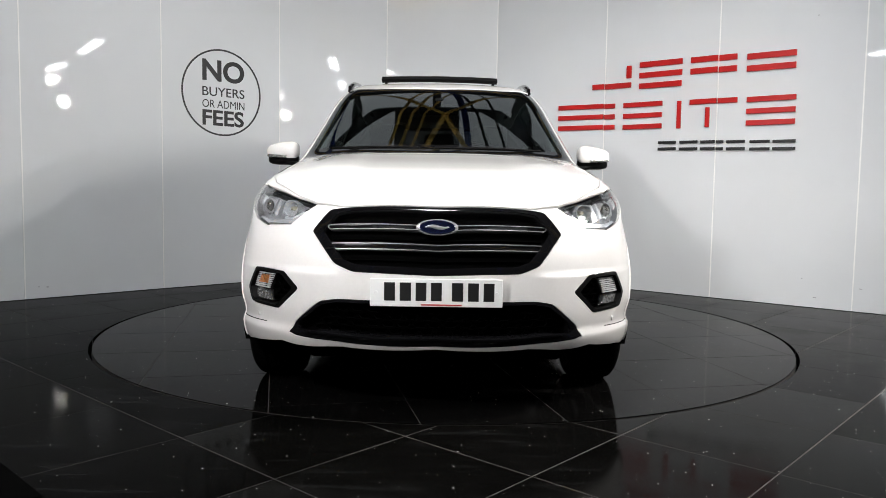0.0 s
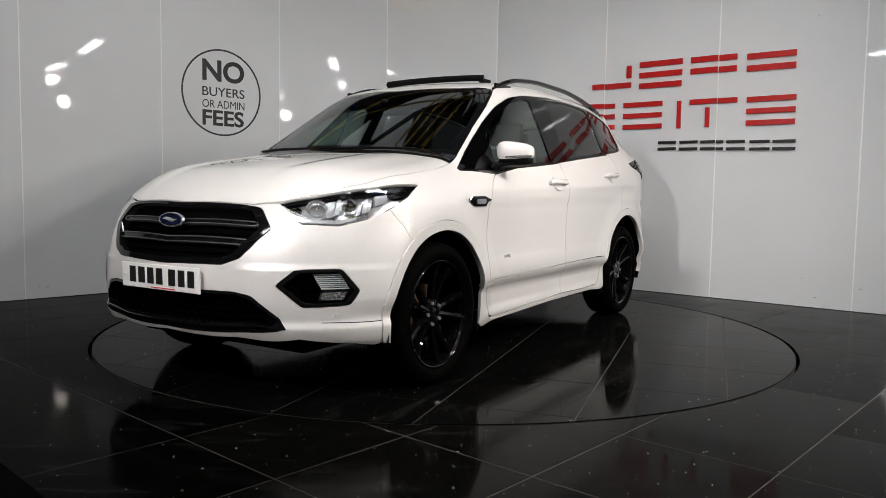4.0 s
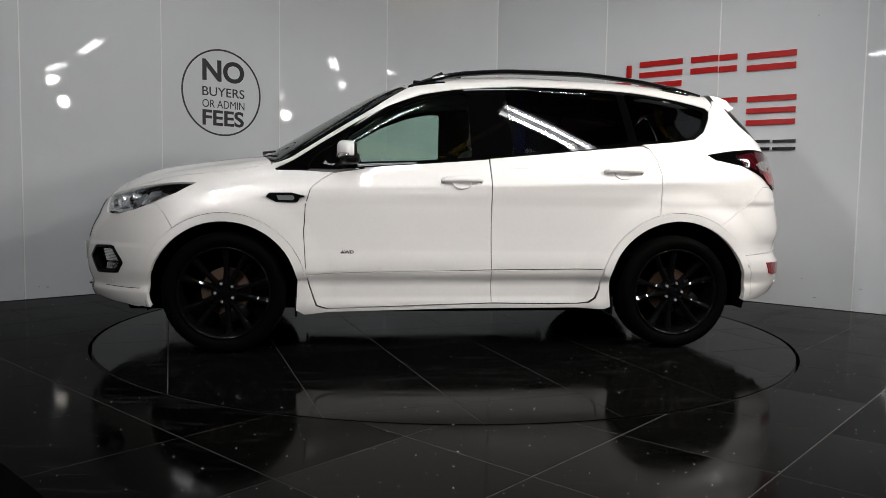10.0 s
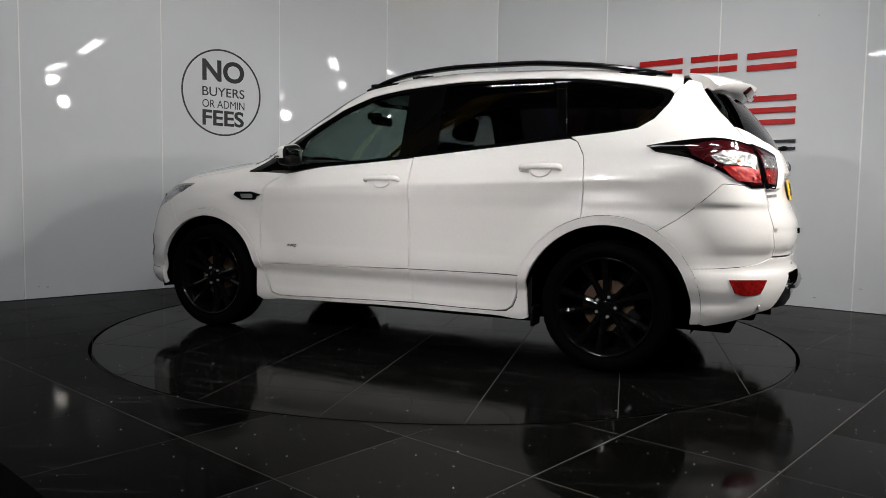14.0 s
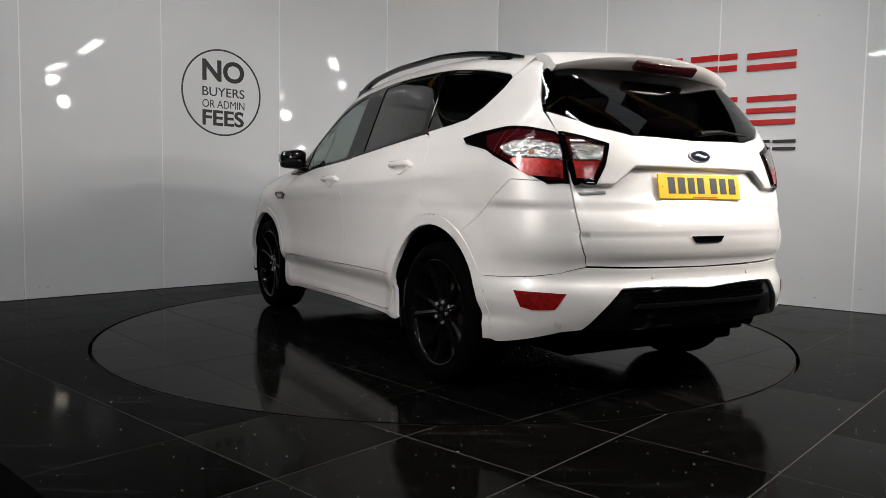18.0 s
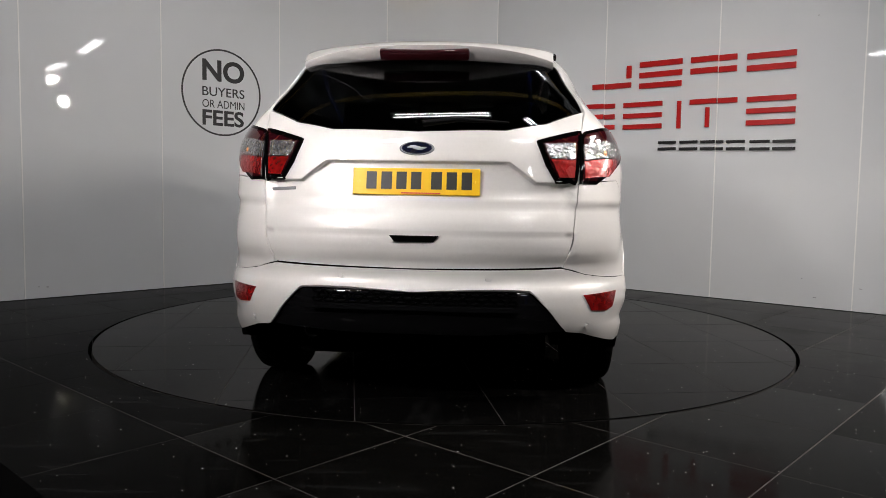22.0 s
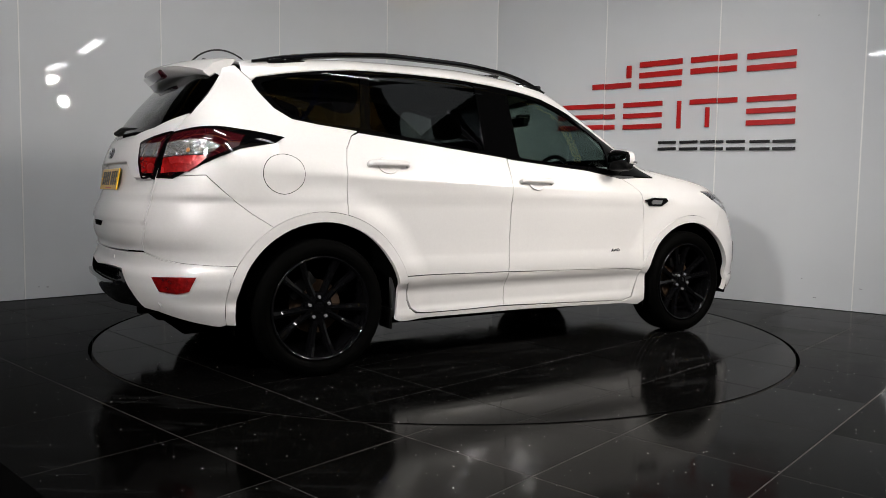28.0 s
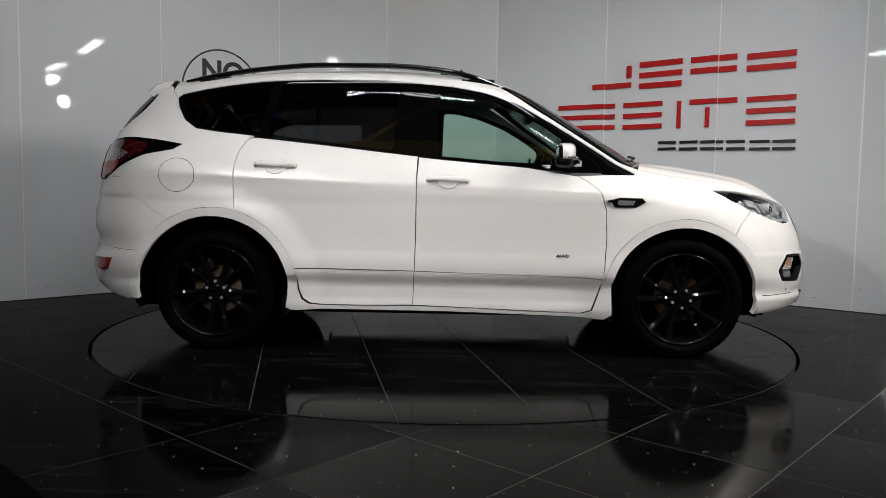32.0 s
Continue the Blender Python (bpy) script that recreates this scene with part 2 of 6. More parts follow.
def tube(bm, pts, rad, seg=8, flat=1.0, up=(0, 0, 1)):
    """A swept tube through pts; rad is one radius or one for each point; flat squeezes it along up."""
    pts = [Vector(p) for p in pts]
    rings = []
    for i, p in enumerate(pts):
        d = (pts[min(i + 1, len(pts) - 1)] - pts[max(i - 1, 0)]).normalized()
        s = d.cross(Vector(up)).normalized()
        n = s.cross(d).normalized()
        r = rad[i] if isinstance(rad, (list, tuple)) else rad
        rings.append([bm.verts.new(p + s * (r * math.cos(2 * math.pi * k / seg)) + n * (r * flat * math.sin(2 * math.pi * k / seg)))
                      for k in range(seg)])
    for a, b in zip(rings, rings[1:]):
        for k in range(seg):
            bm.faces.new((a[k], a[(k + 1) % seg], b[(k + 1) % seg], b[k]))
    bm.faces.new(rings[0][::-1])
    bm.faces.new(rings[-1])


def lathe(bm, prof, seg, m=Matrix(), close=False):
    """Turns (radius, height) points about z."""
    rings = []
    for r, h in prof:
        rings.append([bm.verts.new(m @ Vector((r * math.cos(2 * math.pi * k / seg), r * math.sin(2 * math.pi * k / seg), h))) for k in range(seg)])
    pairs = list(zip(rings, rings[1:])) + ([(rings[-1], rings[0])] if close else [])
    for a, b in pairs:
        for k in range(seg):
            bm.faces.new((a[k], a[(k + 1) % seg], b[(k + 1) % seg], b[k]))
    return rings


def prism(bm, pts, m, depth):
    """A flat outline in the xy plane of m, given depth along its z."""
    a = [bm.verts.new(m @ Vector((x, y, 0))) for x, y in pts]
    b = [bm.verts.new(m @ Vector((x, y, depth))) for x, y in pts]
    n = len(pts)
    bm.faces.new(b)
    bm.faces.new(a[::-1])
    for k in range(n):
        bm.faces.new((a[k], a[(k + 1) % n], b[(k + 1) % n], b[k]))


# ---------------------------------------------------------------- the room
WALL_LINE = [(-5.2, -0.72), (-4.30, 0.07), (-3.434, 0.90), (-2.606, 1.729), (-1.716, 2.576), (-0.67, 3.15), (0.53, 3.10),
             (1.575, 2.437), (2.448, 1.714), (3.374, 0.984), (4.32, 0.24), (5.2, -0.5)]
WALL_TOP = 3.3


def build_walls():
    w = tagged(new("wall_back"), "curved wall of glossy white panels with thin joints", "wall", kind="structure")
    for i, (p, q) in enumerate(zip(WALL_LINE, WALL_LINE[1:])):
        p, q = Vector((*p, 0)), Vector((*q, 0))
        e = (q - p).normalized()
        n = Vector((e.y, -e.x, 0))
        ln = (q - p).length
        m = Matrix(((e.x, n.x, 0, p.x), (e.y, n.y, 0, p.y), (0, 0, 1, 0), (0, 0, 0, 1)))
        bm = bmesh.new()
        box(bm, (ln / 2, -0.02, WALL_TOP / 2 + 0.003), (ln - 0.006, 0.04, WALL_TOP), m, bevel=0.002)
        part("panel", bm, WALL, w, smooth=False)
        bm = bmesh.new()
        box(bm, (ln, -0.004, WALL_TOP / 2), (0.010, 0.016, WALL_TOP - 0.01), m)
        part("joint_strip", bm, JOINT, w, smooth=False)
    # small scuffs on the panels
    for k, (i, a, z) in enumerate(((8, 0.891, 0.089), (8, 0.785, 0.245), (9, 0.057, 0.194), (2, 0.105, 0.099), (2, 0.170, 0.094), (8, 0.810, 2.456))):
        bm = bmesh.new()
        box(bm, (a, z, 0.0008), (0.022 if k % 2 == 0 else 0.010, 0.004, 0.001), plane_on(WALL_LINE[i], WALL_LINE[i + 1]))
        part("scuff_mark", bm, HALL, w, "dark scuff", smooth=False)
    return w


def plane_on(p, q):
    p, q = Vector((*p, 0)), Vector((*q, 0))
    e = (q - p).normalized()
    n = Vector((e.y, -e.x, 0))
    return Matrix(((e.x, 0, n.x, p.x), (e.y, 0, n.y, p.y), (0, 1, 0, 0), (0, 0, 0, 1)))


def text_mesh(body, size, bold=0.0):
    cu = bpy.data.curves.new("letters", "FONT")
    cu.body, cu.size, cu.extrude, cu.offset = body, size, 0.0015, bold
    cu.align_x = "CENTER"
    ob = bpy.data.objects.new("letters", cu)
    scene.collection.objects.link(ob)
    dg = bpy.context.evaluated_depsgraph_get()
    me = bpy.data.meshes.new_from_object(ob.evaluated_get(dg))
    bpy.data.objects.remove(ob)
    return me


def fit_text(name, body, m, cx, y0, wide, high, mat, parent, bold=0.0, depth=None):
    """Letters fitted into wide x high, centred on cx, standing on y0 in the plane m."""
    me = text_mesh(body, 0.2, bold)
    co = np.array([v.co for v in me.vertices])
    lo, hi = co.min(0), co.max(0)
    s = ((co - (lo + hi) / 2) / np.maximum(hi - lo, 1e-6))
    zz = 0.003 if depth is None else depth
    for v, c in zip(me.vertices, s):
        v.co = m @ Vector((cx + c[0] * wide, y0 + high / 2 + c[1] * high, zz * (c[2] + 0.5) + 0.0005))
    me.materials.clear()
    me.materials.append(mat)
    ob = new(name, me)
    ob.parent = parent
    return ob


def build_round_sign():
    m = plane_on(WALL_LINE[3], WALL_LINE[4])
    s = thing("round_sign", "black ring sticker with four lines of black lettering", "wall sign")
    bm = bmesh.new()
    mm = m @ Matrix.Translation((0.598, 1.853, 0.001))
    o = [(0.412, 0), (0.412, 0.003), (0.396, 0.003), (0.396, 0)]
    lathe(bm, o, 96, mm, close=True)
    part("ring", bm, SIGN_BLACK, s, smooth=False)
    fit_text("letters", "NO", m, 0.612, 1.955, 0.435, 0.205, SIGN_BLACK, s, 0.006)
    fit_text("letters", "BUYERS", m, 0.612, 1.815, 0.438, 0.086, SIGN_BLACK, s, 0.001)
    fit_text("letters", "OR ADMIN", m, 0.612, 1.705, 0.438, 0.074, SIGN_BLACK, s, -0.0005)
    fit_text("letters", "FEES", m, 0.608, 1.535, 0.43, 0.150, SIGN_BLACK, s, 0.005)


def build_name_sign():
    """Plain bars stand for the lettering: one set of strokes for each letter."""
    m1 = plane_on(WALL_LINE[8], WALL_LINE[9])
    m0 = plane_on(WALL_LINE[7], WALL_LINE[8])
    mB = plane_on(WALL_LINE[6], WALL_LINE[7])
    l0 = (Vector(WALL_LINE[8]) - Vector(WALL_LINE[7])).length
    lB = (Vector(WALL_LINE[7]) - Vector(WALL_LINE[6])).length
    s = thing("wall_lettering", "two rows of raised red bars above a black row", "wall sign")

    def bar(m, x0, x1, y, h, mat, nm="bar"):
        bm = bmesh.new()
        box(bm, ((x0 + x1) / 2, y, 0.010), (x1 - x0, h, 0.018), m, bevel=0.002)
        part(nm, bm, mat, s, smooth=False)

    def glyph(m, x0, x1, z0, z1, mat, th):
        for k in range(3):
            bar(m, x0, x1, z0 + th / 2 + (z1 - z0 - th) * k / 2, th, mat)

    # first row
    bar(mB, 1.108, lB - 0.006, 2.008, 0.052, SIGN_RED)
    bar(m0, 0.006, 0.285, 2.005, 0.052, SIGN_RED)
    bar(m0, 0.235, 0.285, 2.130, 0.120, SIGN_RED)
    glyph(m0, 0.370, 0.795, 1.958, 2.212, SIGN_RED, 0.052)
    for y in (2.183, 2.080):
        bar(m0, 0.876, l0 - 0.006, y, 0.052, SIGN_RED)
        bar(m1, 0.006, 0.164, y - 0.004, 0.052, SIGN_RED)
    for y in (2.166, 2.062):
        bar(m1, 0.250, 0.658, y, 0.052, SIGN_RED)
    # second row
    glyph(mB, 0.745, lB - 0.006, 1.585, 1.84, SIGN_RED, 0.046)
    glyph(m0, 0.006, 0.120, 1.580, 1.835, SIGN_RED, 0.046)
    glyph(m0, 0.212, 0.612, 1.574, 1.832, SIGN_RED, 0.046)
    bar(m0, 0.760, 0.798, 1.692, 0.255, SIGN_RED)
    bar(m0, 0.880, l0 - 0.006, 1.800, 0.046, SIGN_RED)
    bar(m1, 0.006, 0.180, 1.797, 0.046, SIGN_RED)
    bar(m0, 1.030, 1.068, 1.655, 0.180, SIGN_RED)
    glyph(m1, 0.262, 0.670, 1.563, 1.815, SIGN_RED, 0.046)
    # black row
    for m, x0, x1, y0, y1 in ((m0, 0.584, 0.762, 1.380, 1.440), (m0, 0.797, 0.967, 1.375, 1.438), (m0, 0.995, l0 - 0.006, 1.372, 1.435), (m1, 0.006, 0.071, 1.369, 1.432),
                              (m1, 0.098, 0.262, 1.366, 1.430), (m1, 0.302, 0.472, 1.360, 1.424), (m1, 0.495, 0.682, 1.358, 1.422)):
        for y in (y0, y1):
            bar(m, x0, x1, y - 0.003, 0.026, SIGN_BLACK)


TILE_SIZE, TILE_WIDE = 0.605, 0.592
RING = 2.242


def clipped_disc(sq, r):
    """The part of a convex outline that lies inside a circle of radius r about the origin."""
    poly = sq
    N = 180
    for k in range(N):
        a = 2 * math.pi * (k + 0.5) / N
        nx, ny = math.cos(a), math.sin(a)
        d = r
        out = []
        for i in range(len(poly)):
            p, q = poly[i], poly[(i + 1) % len(poly)]
            dp, dq = p[0] * nx + p[1] * ny - d, q[0] * nx + q[1] * ny - d
            if dp <= 0:
                out.append(p)
            if (dp < 0 < dq) or (dq < 0 < dp):
                t = dp / (dp - dq)
                out.append((p[0] + t * (q[0] - p[0]), p[1] + t * (q[1] - p[1])))
        poly = out
        if len(poly) < 3:
            return []
    return poly


def area(poly):
    return 0.5 * sum(poly[i][0] * poly[(i + 1) % len(poly)][1] - poly[(i + 1) % len(poly)][0] * poly[i][1] for i in range(len(poly)))


def outside_disc(sq, r):
    """The parts of a square that lie outside a circle about the origin, one outline each."""
    ring = []
    for p, q in zip(sq, sq[1:] + sq[:1]):
        ring += [p.lerp(q, k / 40) for k in range(40)]
    out = [p.length > r for p in ring]
    n = len(ring)
    if all(out):
        return [[tuple(p) for p in sq]]
    res = []
    for i in range(n):
        if not (out[i] and not out[i - 1]):
            continue

        def cross(a, b):
            for _ in range(20):
                m = a.lerp(b, 0.5)
                a, b = (m, b) if m.length > r else (a, m)
            return a.normalized() * r
        pts = [cross(ring[i], ring[i - 1])]
        k = i
        while out[k % n]:
            pts.append(ring[k % n])
            k += 1
        pts.append(cross(ring[(k - 1) % n], ring[k % n]))
        a0, a1 = math.atan2(pts[-1].y, pts[-1].x), math.atan2(pts[0].y, pts[0].x)
        d = (a1 - a0 + math.pi) % (2 * math.pi) - math.pi
        m = max(2, int(abs(d) / 0.02))
        poly = [tuple(p) for p in pts] + [(r * math.cos(a0 + d * j / m), r * math.sin(a0 + d * j / m)) for j in range(1, m)]
        if abs(area(poly)) > 0.0002:
            res.append(poly)
    return res


def tile_mesh(poly, z, th=0.004):
    bm = bmesh.new()
    prism(bm, poly, Matrix.Translation((0, 0, z - th)), th)
    return bm


def build_floor():
    f = tagged(new("floor"), "polished black tiled floor with pale diagonal joints", "floor", kind="structure")
    # bed of the floor with a round well for the table
    bm = bmesh.new()
    seg = 96
    lathe(bm, [(RING + 0.016, -0.06), (RING + 0.016, -0.001)], seg)
    ins = [v for v in bm.verts if v.co.z > -0.01]
    outer = [bm.verts.new((6.42 * math.cos(2 * math.pi * k / seg), 6.42 * math.sin(2 * math.pi * k / seg), -0.001)) for k in range(seg)]
    inner = sorted(ins, key=lambda v: math.atan2(v.co.y, v.co.x) % (2 * math.pi))
    for k in range(seg):
        bm.faces.new((inner[k], outer[k], outer[(k + 1) % seg], inner[(k + 1) % seg]))
    bed = part("bed", bm, GROUT_PALE, f, smooth=False)
    # joints on the left take a darker colour, for the dim light there
    bed.data.materials.append(GROUT_SHADED)
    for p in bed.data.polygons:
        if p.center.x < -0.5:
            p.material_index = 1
    # dark groove round the table
    bm = bmesh.new()
    lathe(bm, [(RING - 0.002, -0.030), (RING + 0.015, -0.030), (RING + 0.015, 0.0003)], 128)
    part("groove", bm, BLACK_MATT, f, "dark groove round the turntable", smooth=False)
    # laid tiles
    a = math.radians(48.4)
    ex, ey = Vector((math.cos(a), math.sin(a))), Vector((-math.sin(a), math.cos(a)))
    o = Vector((0.703, -2.337))
    h, hw = TILE_SIZE / 2 - 0.0026, TILE_WIDE / 2 - 0.0026
    whole = {}
    for i in range(-13, 15):
        for j in range(-11, 16):
            c = o + ex * (TILE_SIZE * (i + 0.5)) + ey * (TILE_WIDE * (j + 0.5))
            if c.length < RING - 0.45 or c.length > 6.82 or c.y > min(3.6, c.x + 4.9, 4.4 - 0.8 * c.x):
                continue
            # uneven light put into the tiles: dimmer on the left, glossier in the middle
            coat = TILE_SHADED if c.x < -0.95 else TILE_LIT if -0.4 < c.x < 1.6 and c.y < -1.5 else TILE_WORN
            sq = [c + ex * (sx * h) + ey * (sy * hw) for sx, sy in ((-1, -1), (1, -1), (1, 1), (-1, 1))]
            if max(p.length for p in sq) > 6.4:
                rim = clipped_disc([tuple(p) for p in sq], 6.4)
                if len(rim) > 2 and abs(area(rim)) > 0.002:
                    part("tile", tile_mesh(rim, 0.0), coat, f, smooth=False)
                continue
            if min(p.length for p in sq) > RING + 0.02 and c.length > RING + 0.35:
                if coat.name not in whole:
                    bm = tile_mesh([tuple(p - c) for p in sq], 0.0)
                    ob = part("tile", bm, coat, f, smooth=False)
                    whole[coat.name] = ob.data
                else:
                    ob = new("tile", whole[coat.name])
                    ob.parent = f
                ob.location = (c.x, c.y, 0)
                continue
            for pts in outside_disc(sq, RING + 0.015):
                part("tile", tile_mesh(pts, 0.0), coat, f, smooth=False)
    return f


def build_table():
    t = thing("turntable", "round turntable of polished black tiles set flush in the floor", "turntable")
    bm = bmesh.new()
    cyl(bm, Matrix.Translation((0, 0, -0.0301)), RING - 0.007, RING - 0.007, 0.058, 128)
    part("deck", bm, GROUT, t)
    a = math.radians(12)
    ex, ey = Vector((math.cos(a), math.sin(a))), Vector((-math.sin(a), math.cos(a)))
    h = TILE_SIZE / 2 - 0.0022
    for i in range(-5, 5):
        for j in range(-5, 5):
            c = ex * (TILE_SIZE * (i + 0.5)) + ey * (TILE_SIZE * (j + 0.5) + 0.03)
            sq = [tuple(c + ex * (sx * h) + ey * (sy * h)) for sx, sy in ((-1, -1), (1, -1), (1, 1), (-1, 1))]
            poly = clipped_disc(sq, RING - 0.006)
            if len(poly) < 3 or abs(area(poly)) < 0.0003:
                continue
            part("tile", tile_mesh(poly, 0.0), TILE, t, smooth=False)
    return t


def build_hall():
    """The dim hall behind the camera that the paint and the glass mirror."""
    hl = tagged(new("hall_shell"), "dim industrial hall round the display stand", "hall", kind="structure")
    bm = bmesh.new()
    box(bm, (0, -14.0, 3.0), (30, 0.2, 7.0))
    part("hall_wall", bm, HALL, hl, smooth=False)
    for sx in (-1, 1):
        bm = bmesh.new()
        box(bm, (15 * sx, -4.0, 3.0), (0.2, 20, 7.0))
        part("hall_wall", bm, HALL, hl, smooth=False)
    bm = bmesh.new()
    box(bm, (0, 6.0, 3.0), (30, 0.2, 7.0))
    part("hall_wall", bm, HALL, hl, smooth=False)
    bm = bmesh.new()
    box(bm, (0, -4, -0.18), (30, 20.4, 0.2))
    part("hall_floor", bm, HALL, hl, smooth=False)
    c = tagged(new("ceiling"), "grey sheet roof of the hall", "ceiling", kind="structure")
    bm = bmesh.new()
    box(bm, (0, -4, 6.6), (30, 20.4, 0.2))
    part("roof_sheet", bm, HALL_ROOF, c, smooth=False)
    for y in (4.4, -0.4, -2.4, -4.6, -7.0, -9.6):
        tr = thing("roof_truss", "yellowed lattice truss under the hall roof", "roof truss", "hall trusses")
        pts = [(x, y, 3.9 + 1.5 * (1 - (x / 11) ** 2)) for x in np.linspace(-11, 11, 23)]
        bm = bmesh.new()
        tube(bm, pts, 0.10, 4, up=(0, 1, 0))
        part("arched_rib", bm, TIMBER, tr, smooth=False)
        for k in range(0, 22, 2):
            bm = bmesh.new()
            p, q = pts[k], pts[k + 1]
            tube(bm, [(p[0], y, p[2]), ((p[0] + q[0]) / 2 + 0.6, y, 6.45)], 0.04, 4, up=(0, 1, 0))
            part("brace", bm, TIMBER, tr, smooth=False)
    for xa, xb in ((-1.9, -2.6), (1.95, -0.20)):
        bm = bmesh.new()
        tube(bm, [(xa, -10.0 if xa < 0 else -4.4, 5.15), (xb, 5.6 if xa < 0 else 4.5, 5.15)], 0.07, 4)
        tagged(part("purlin", bm, BLUE_STEEL, None, smooth=False), "long blue steel beam under the hall roof", "beam", "hall beams")
    # slanting braces and ribs between the trusses
    for x0, y0, x1, y1, mat, r in ((-1.60, 3.03, 0.82, 0.90, TIMBER, 0.050), (1.35, 3.03, -0.60, 0.86, TIMBER, 0.050), (-0.25, 3.20, -1.35, 0.90, TIMBER, 0.035), (0.05, 3.20, -1.05, 0.95, TIMBER, 0.035),
                                   (0.35, 3.20, -0.75, 1.00, TIMBER, 0.030), (0.20, 2.90, 1.30, 0.85, HALL, 0.035), (0.55, 3.10, 1.65, 1.00, HALL, 0.035)):
        bm = bmesh.new()
        tube(bm, [(x0 + (x1 - x0) * k / 8, y0 + (y1 - y0) * k / 8, 5.0 + (0.25 * math.sin(math.pi * k / 8) if r < 0.05 else 0.0)) for k in range(9)], r, 4)
        tagged(part("roof_brace", bm, mat, None, smooth=False), "slanting timber brace under the hall roof" if mat is TIMBER else "dark slanting rib under the hall roof", "roof brace", "hall braces")
    # glowing sheets added to give the car's glass a pale roof to mirror
    for x, y in ((-3.4, 3.65), (-1.2, 3.65), (0.9, 3.65), (3.4, 3.65), (-2.2, 2.15), (1.4, 2.15), (3.5, -0.4), (4.9, -1.7), (-2.0, -5.8), (3.2, -5.8)):
        bm = bmesh.new()
        box(bm, (x, y, 6.47), (1.9, 1.25, 0.03), bevel=0.01)
        tagged(part("skylight", bm, ROOF_GLOW, None, smooth=False), "dim glowing sheet added under the hall roof", "skylight", "hall skylights")
    for x, y in ((-7.0, -6.0), (7.0, -6.0), (-3.6, -9.5), (3.6, -9.5)):
        bm = bmesh.new()
        box(bm, (x, y, 3.1), (0.22, 0.22, 6.8), bevel=0.01)
        tagged(part("steel_column", bm, BLUE_STEEL, None, smooth=False), "blue painted square steel column", "column", "hall columns")


def batten(x, y, z, ang, power, length=1.5):
    b = thing("tube_light", "white twin fluorescent tube light hung under the roof, some added as fill", "ceiling light", "tube lights")
    b.matrix_world = pose(x, y, z, 0, 0, ang)
    bm = bmesh.new()
    box(bm, (0, 0, 0.05), (length, 0.16, 0.05), bevel=0.006)
    part("body", bm, BATTEN, b, smooth=False)
    for s in (-1, 1):
        bm = bmesh.new()
        cyl(bm, Matrix.Translation((0, 0.05 * s, 0)) @ Matrix.Rotation(math.pi / 2, 4, "Y"), 0.014, 0.014, length - 0.04, 12)
        part("tube", bm, TUBE, b)
    for s in (-1, 1):
        ld = bpy.data.lights.new("tube_light_glow", "AREA")
        ld.shape, ld.size, ld.size_y, ld.energy, ld.color = "RECTANGLE", length, 0.03, power / 2, (1.0, 0.99, 0.975)
        lo = new("tube_light_glow", ld)
        lo.matrix_world = pose(x, y, z - 0.03, 0, 0, ang) @ Matrix.Translation((0, 0.055 * s, 0))


build_walls()
build_floor()
table = build_table()
build_round_sign()
build_name_sign()
build_hall()
# tubes at x -1.0, 1.3, -0.3 and both at height 6.0: added fill light
for lamp in ((4.8, -2.35, 3.55, -38, 34, 1.5), (7.5, -4.4, 3.57, -40, 10, 1.5), (-1.0, -1.1, 5.0, 0, 28, 1.5), (1.3, -1.3, 5.0, 0, 26, 1.5), (2.15, -3.6, 5.0, -20, 34, 1.5), (-0.3, -3.3, 5.0, 0, 12, 1.5), (-2.2, -6.5, 6.0, 0, 90, 1.5), (2.4, -6.5, 6.0, 0, 130, 1.5), (-2.3, -4.7, 3.45, 0, 11, 1.0), (3.4, -9.0, 4.0, 70, 14, 1.5)):
    batten(*lamp)


def flood(eye, target, size, power, tint, beam=180):
    """A compact flood light on a stand."""
    f = thing("flood_light", "black flood light on a thin stand", "flood light", "flood lights")
    m = look(eye, target)
    bm = bmesh.new()
    box(bm, (0, 0, 0.05), (size + 0.06, size + 0.06, 0.08), m, bevel=0.01)
    part("head", bm, BLACK_SATIN, f)
    bm = bmesh.new()
    box(bm, (0, 0, 0.006), (size, size, 0.004), m)
    part("panel", bm, FLOOD, f, smooth=False)
    bm = bmesh.new()
    tube(bm, [(eye[0], eye[1], 0.0), (eye[0], eye[1], eye[2] - size / 2 - 0.02)], 0.016, 8, up=(1, 0, 0))
    part("pole", bm, BLACK_SATIN, f)
    ld = bpy.data.lights.new("flood_light_glow", "AREA")
    ld.shape, ld.size, ld.energy, ld.color = "SQUARE", size, power, tint
    ld.spread = math.radians(beam)
    lo = new("flood_light_glow", ld)
    lo.matrix_world = m @ Matrix.Translation((0, 0, -0.004))


flood((-2.0, -4.75, 2.45), (0.1, -0.3, 0.75), 0.22, 22, (1.0, 0.975, 0.95), 60)
for z, watts in ((1.71, 7), (2.32, 46), (2.66, 48)):
    flood((3.21 - 0.3 * (z - 1.71), -1.77 - 0.35 * (z - 1.71), z), (-0.2, -0.2, 0.6), 0.09 if z < 2 else 0.13, watts, (1.0, 0.95, 0.88), 140)
bm = bmesh.new()
prism(bm, [(-1.489, -2.76), (-1.201, -3.031), (-1.6, -3.6), (-2.4, -3.2), (-2.2, -2.2)], Matrix.Translation((0, 0, 0.0005)), 0.008)
tagged(part("rubber_mat", bm, BLACK_MATT, None, smooth=False), "flat black rubber mat on the tiles", "mat")


# plain low black box at the foot of the right wall
bm = bmesh.new()
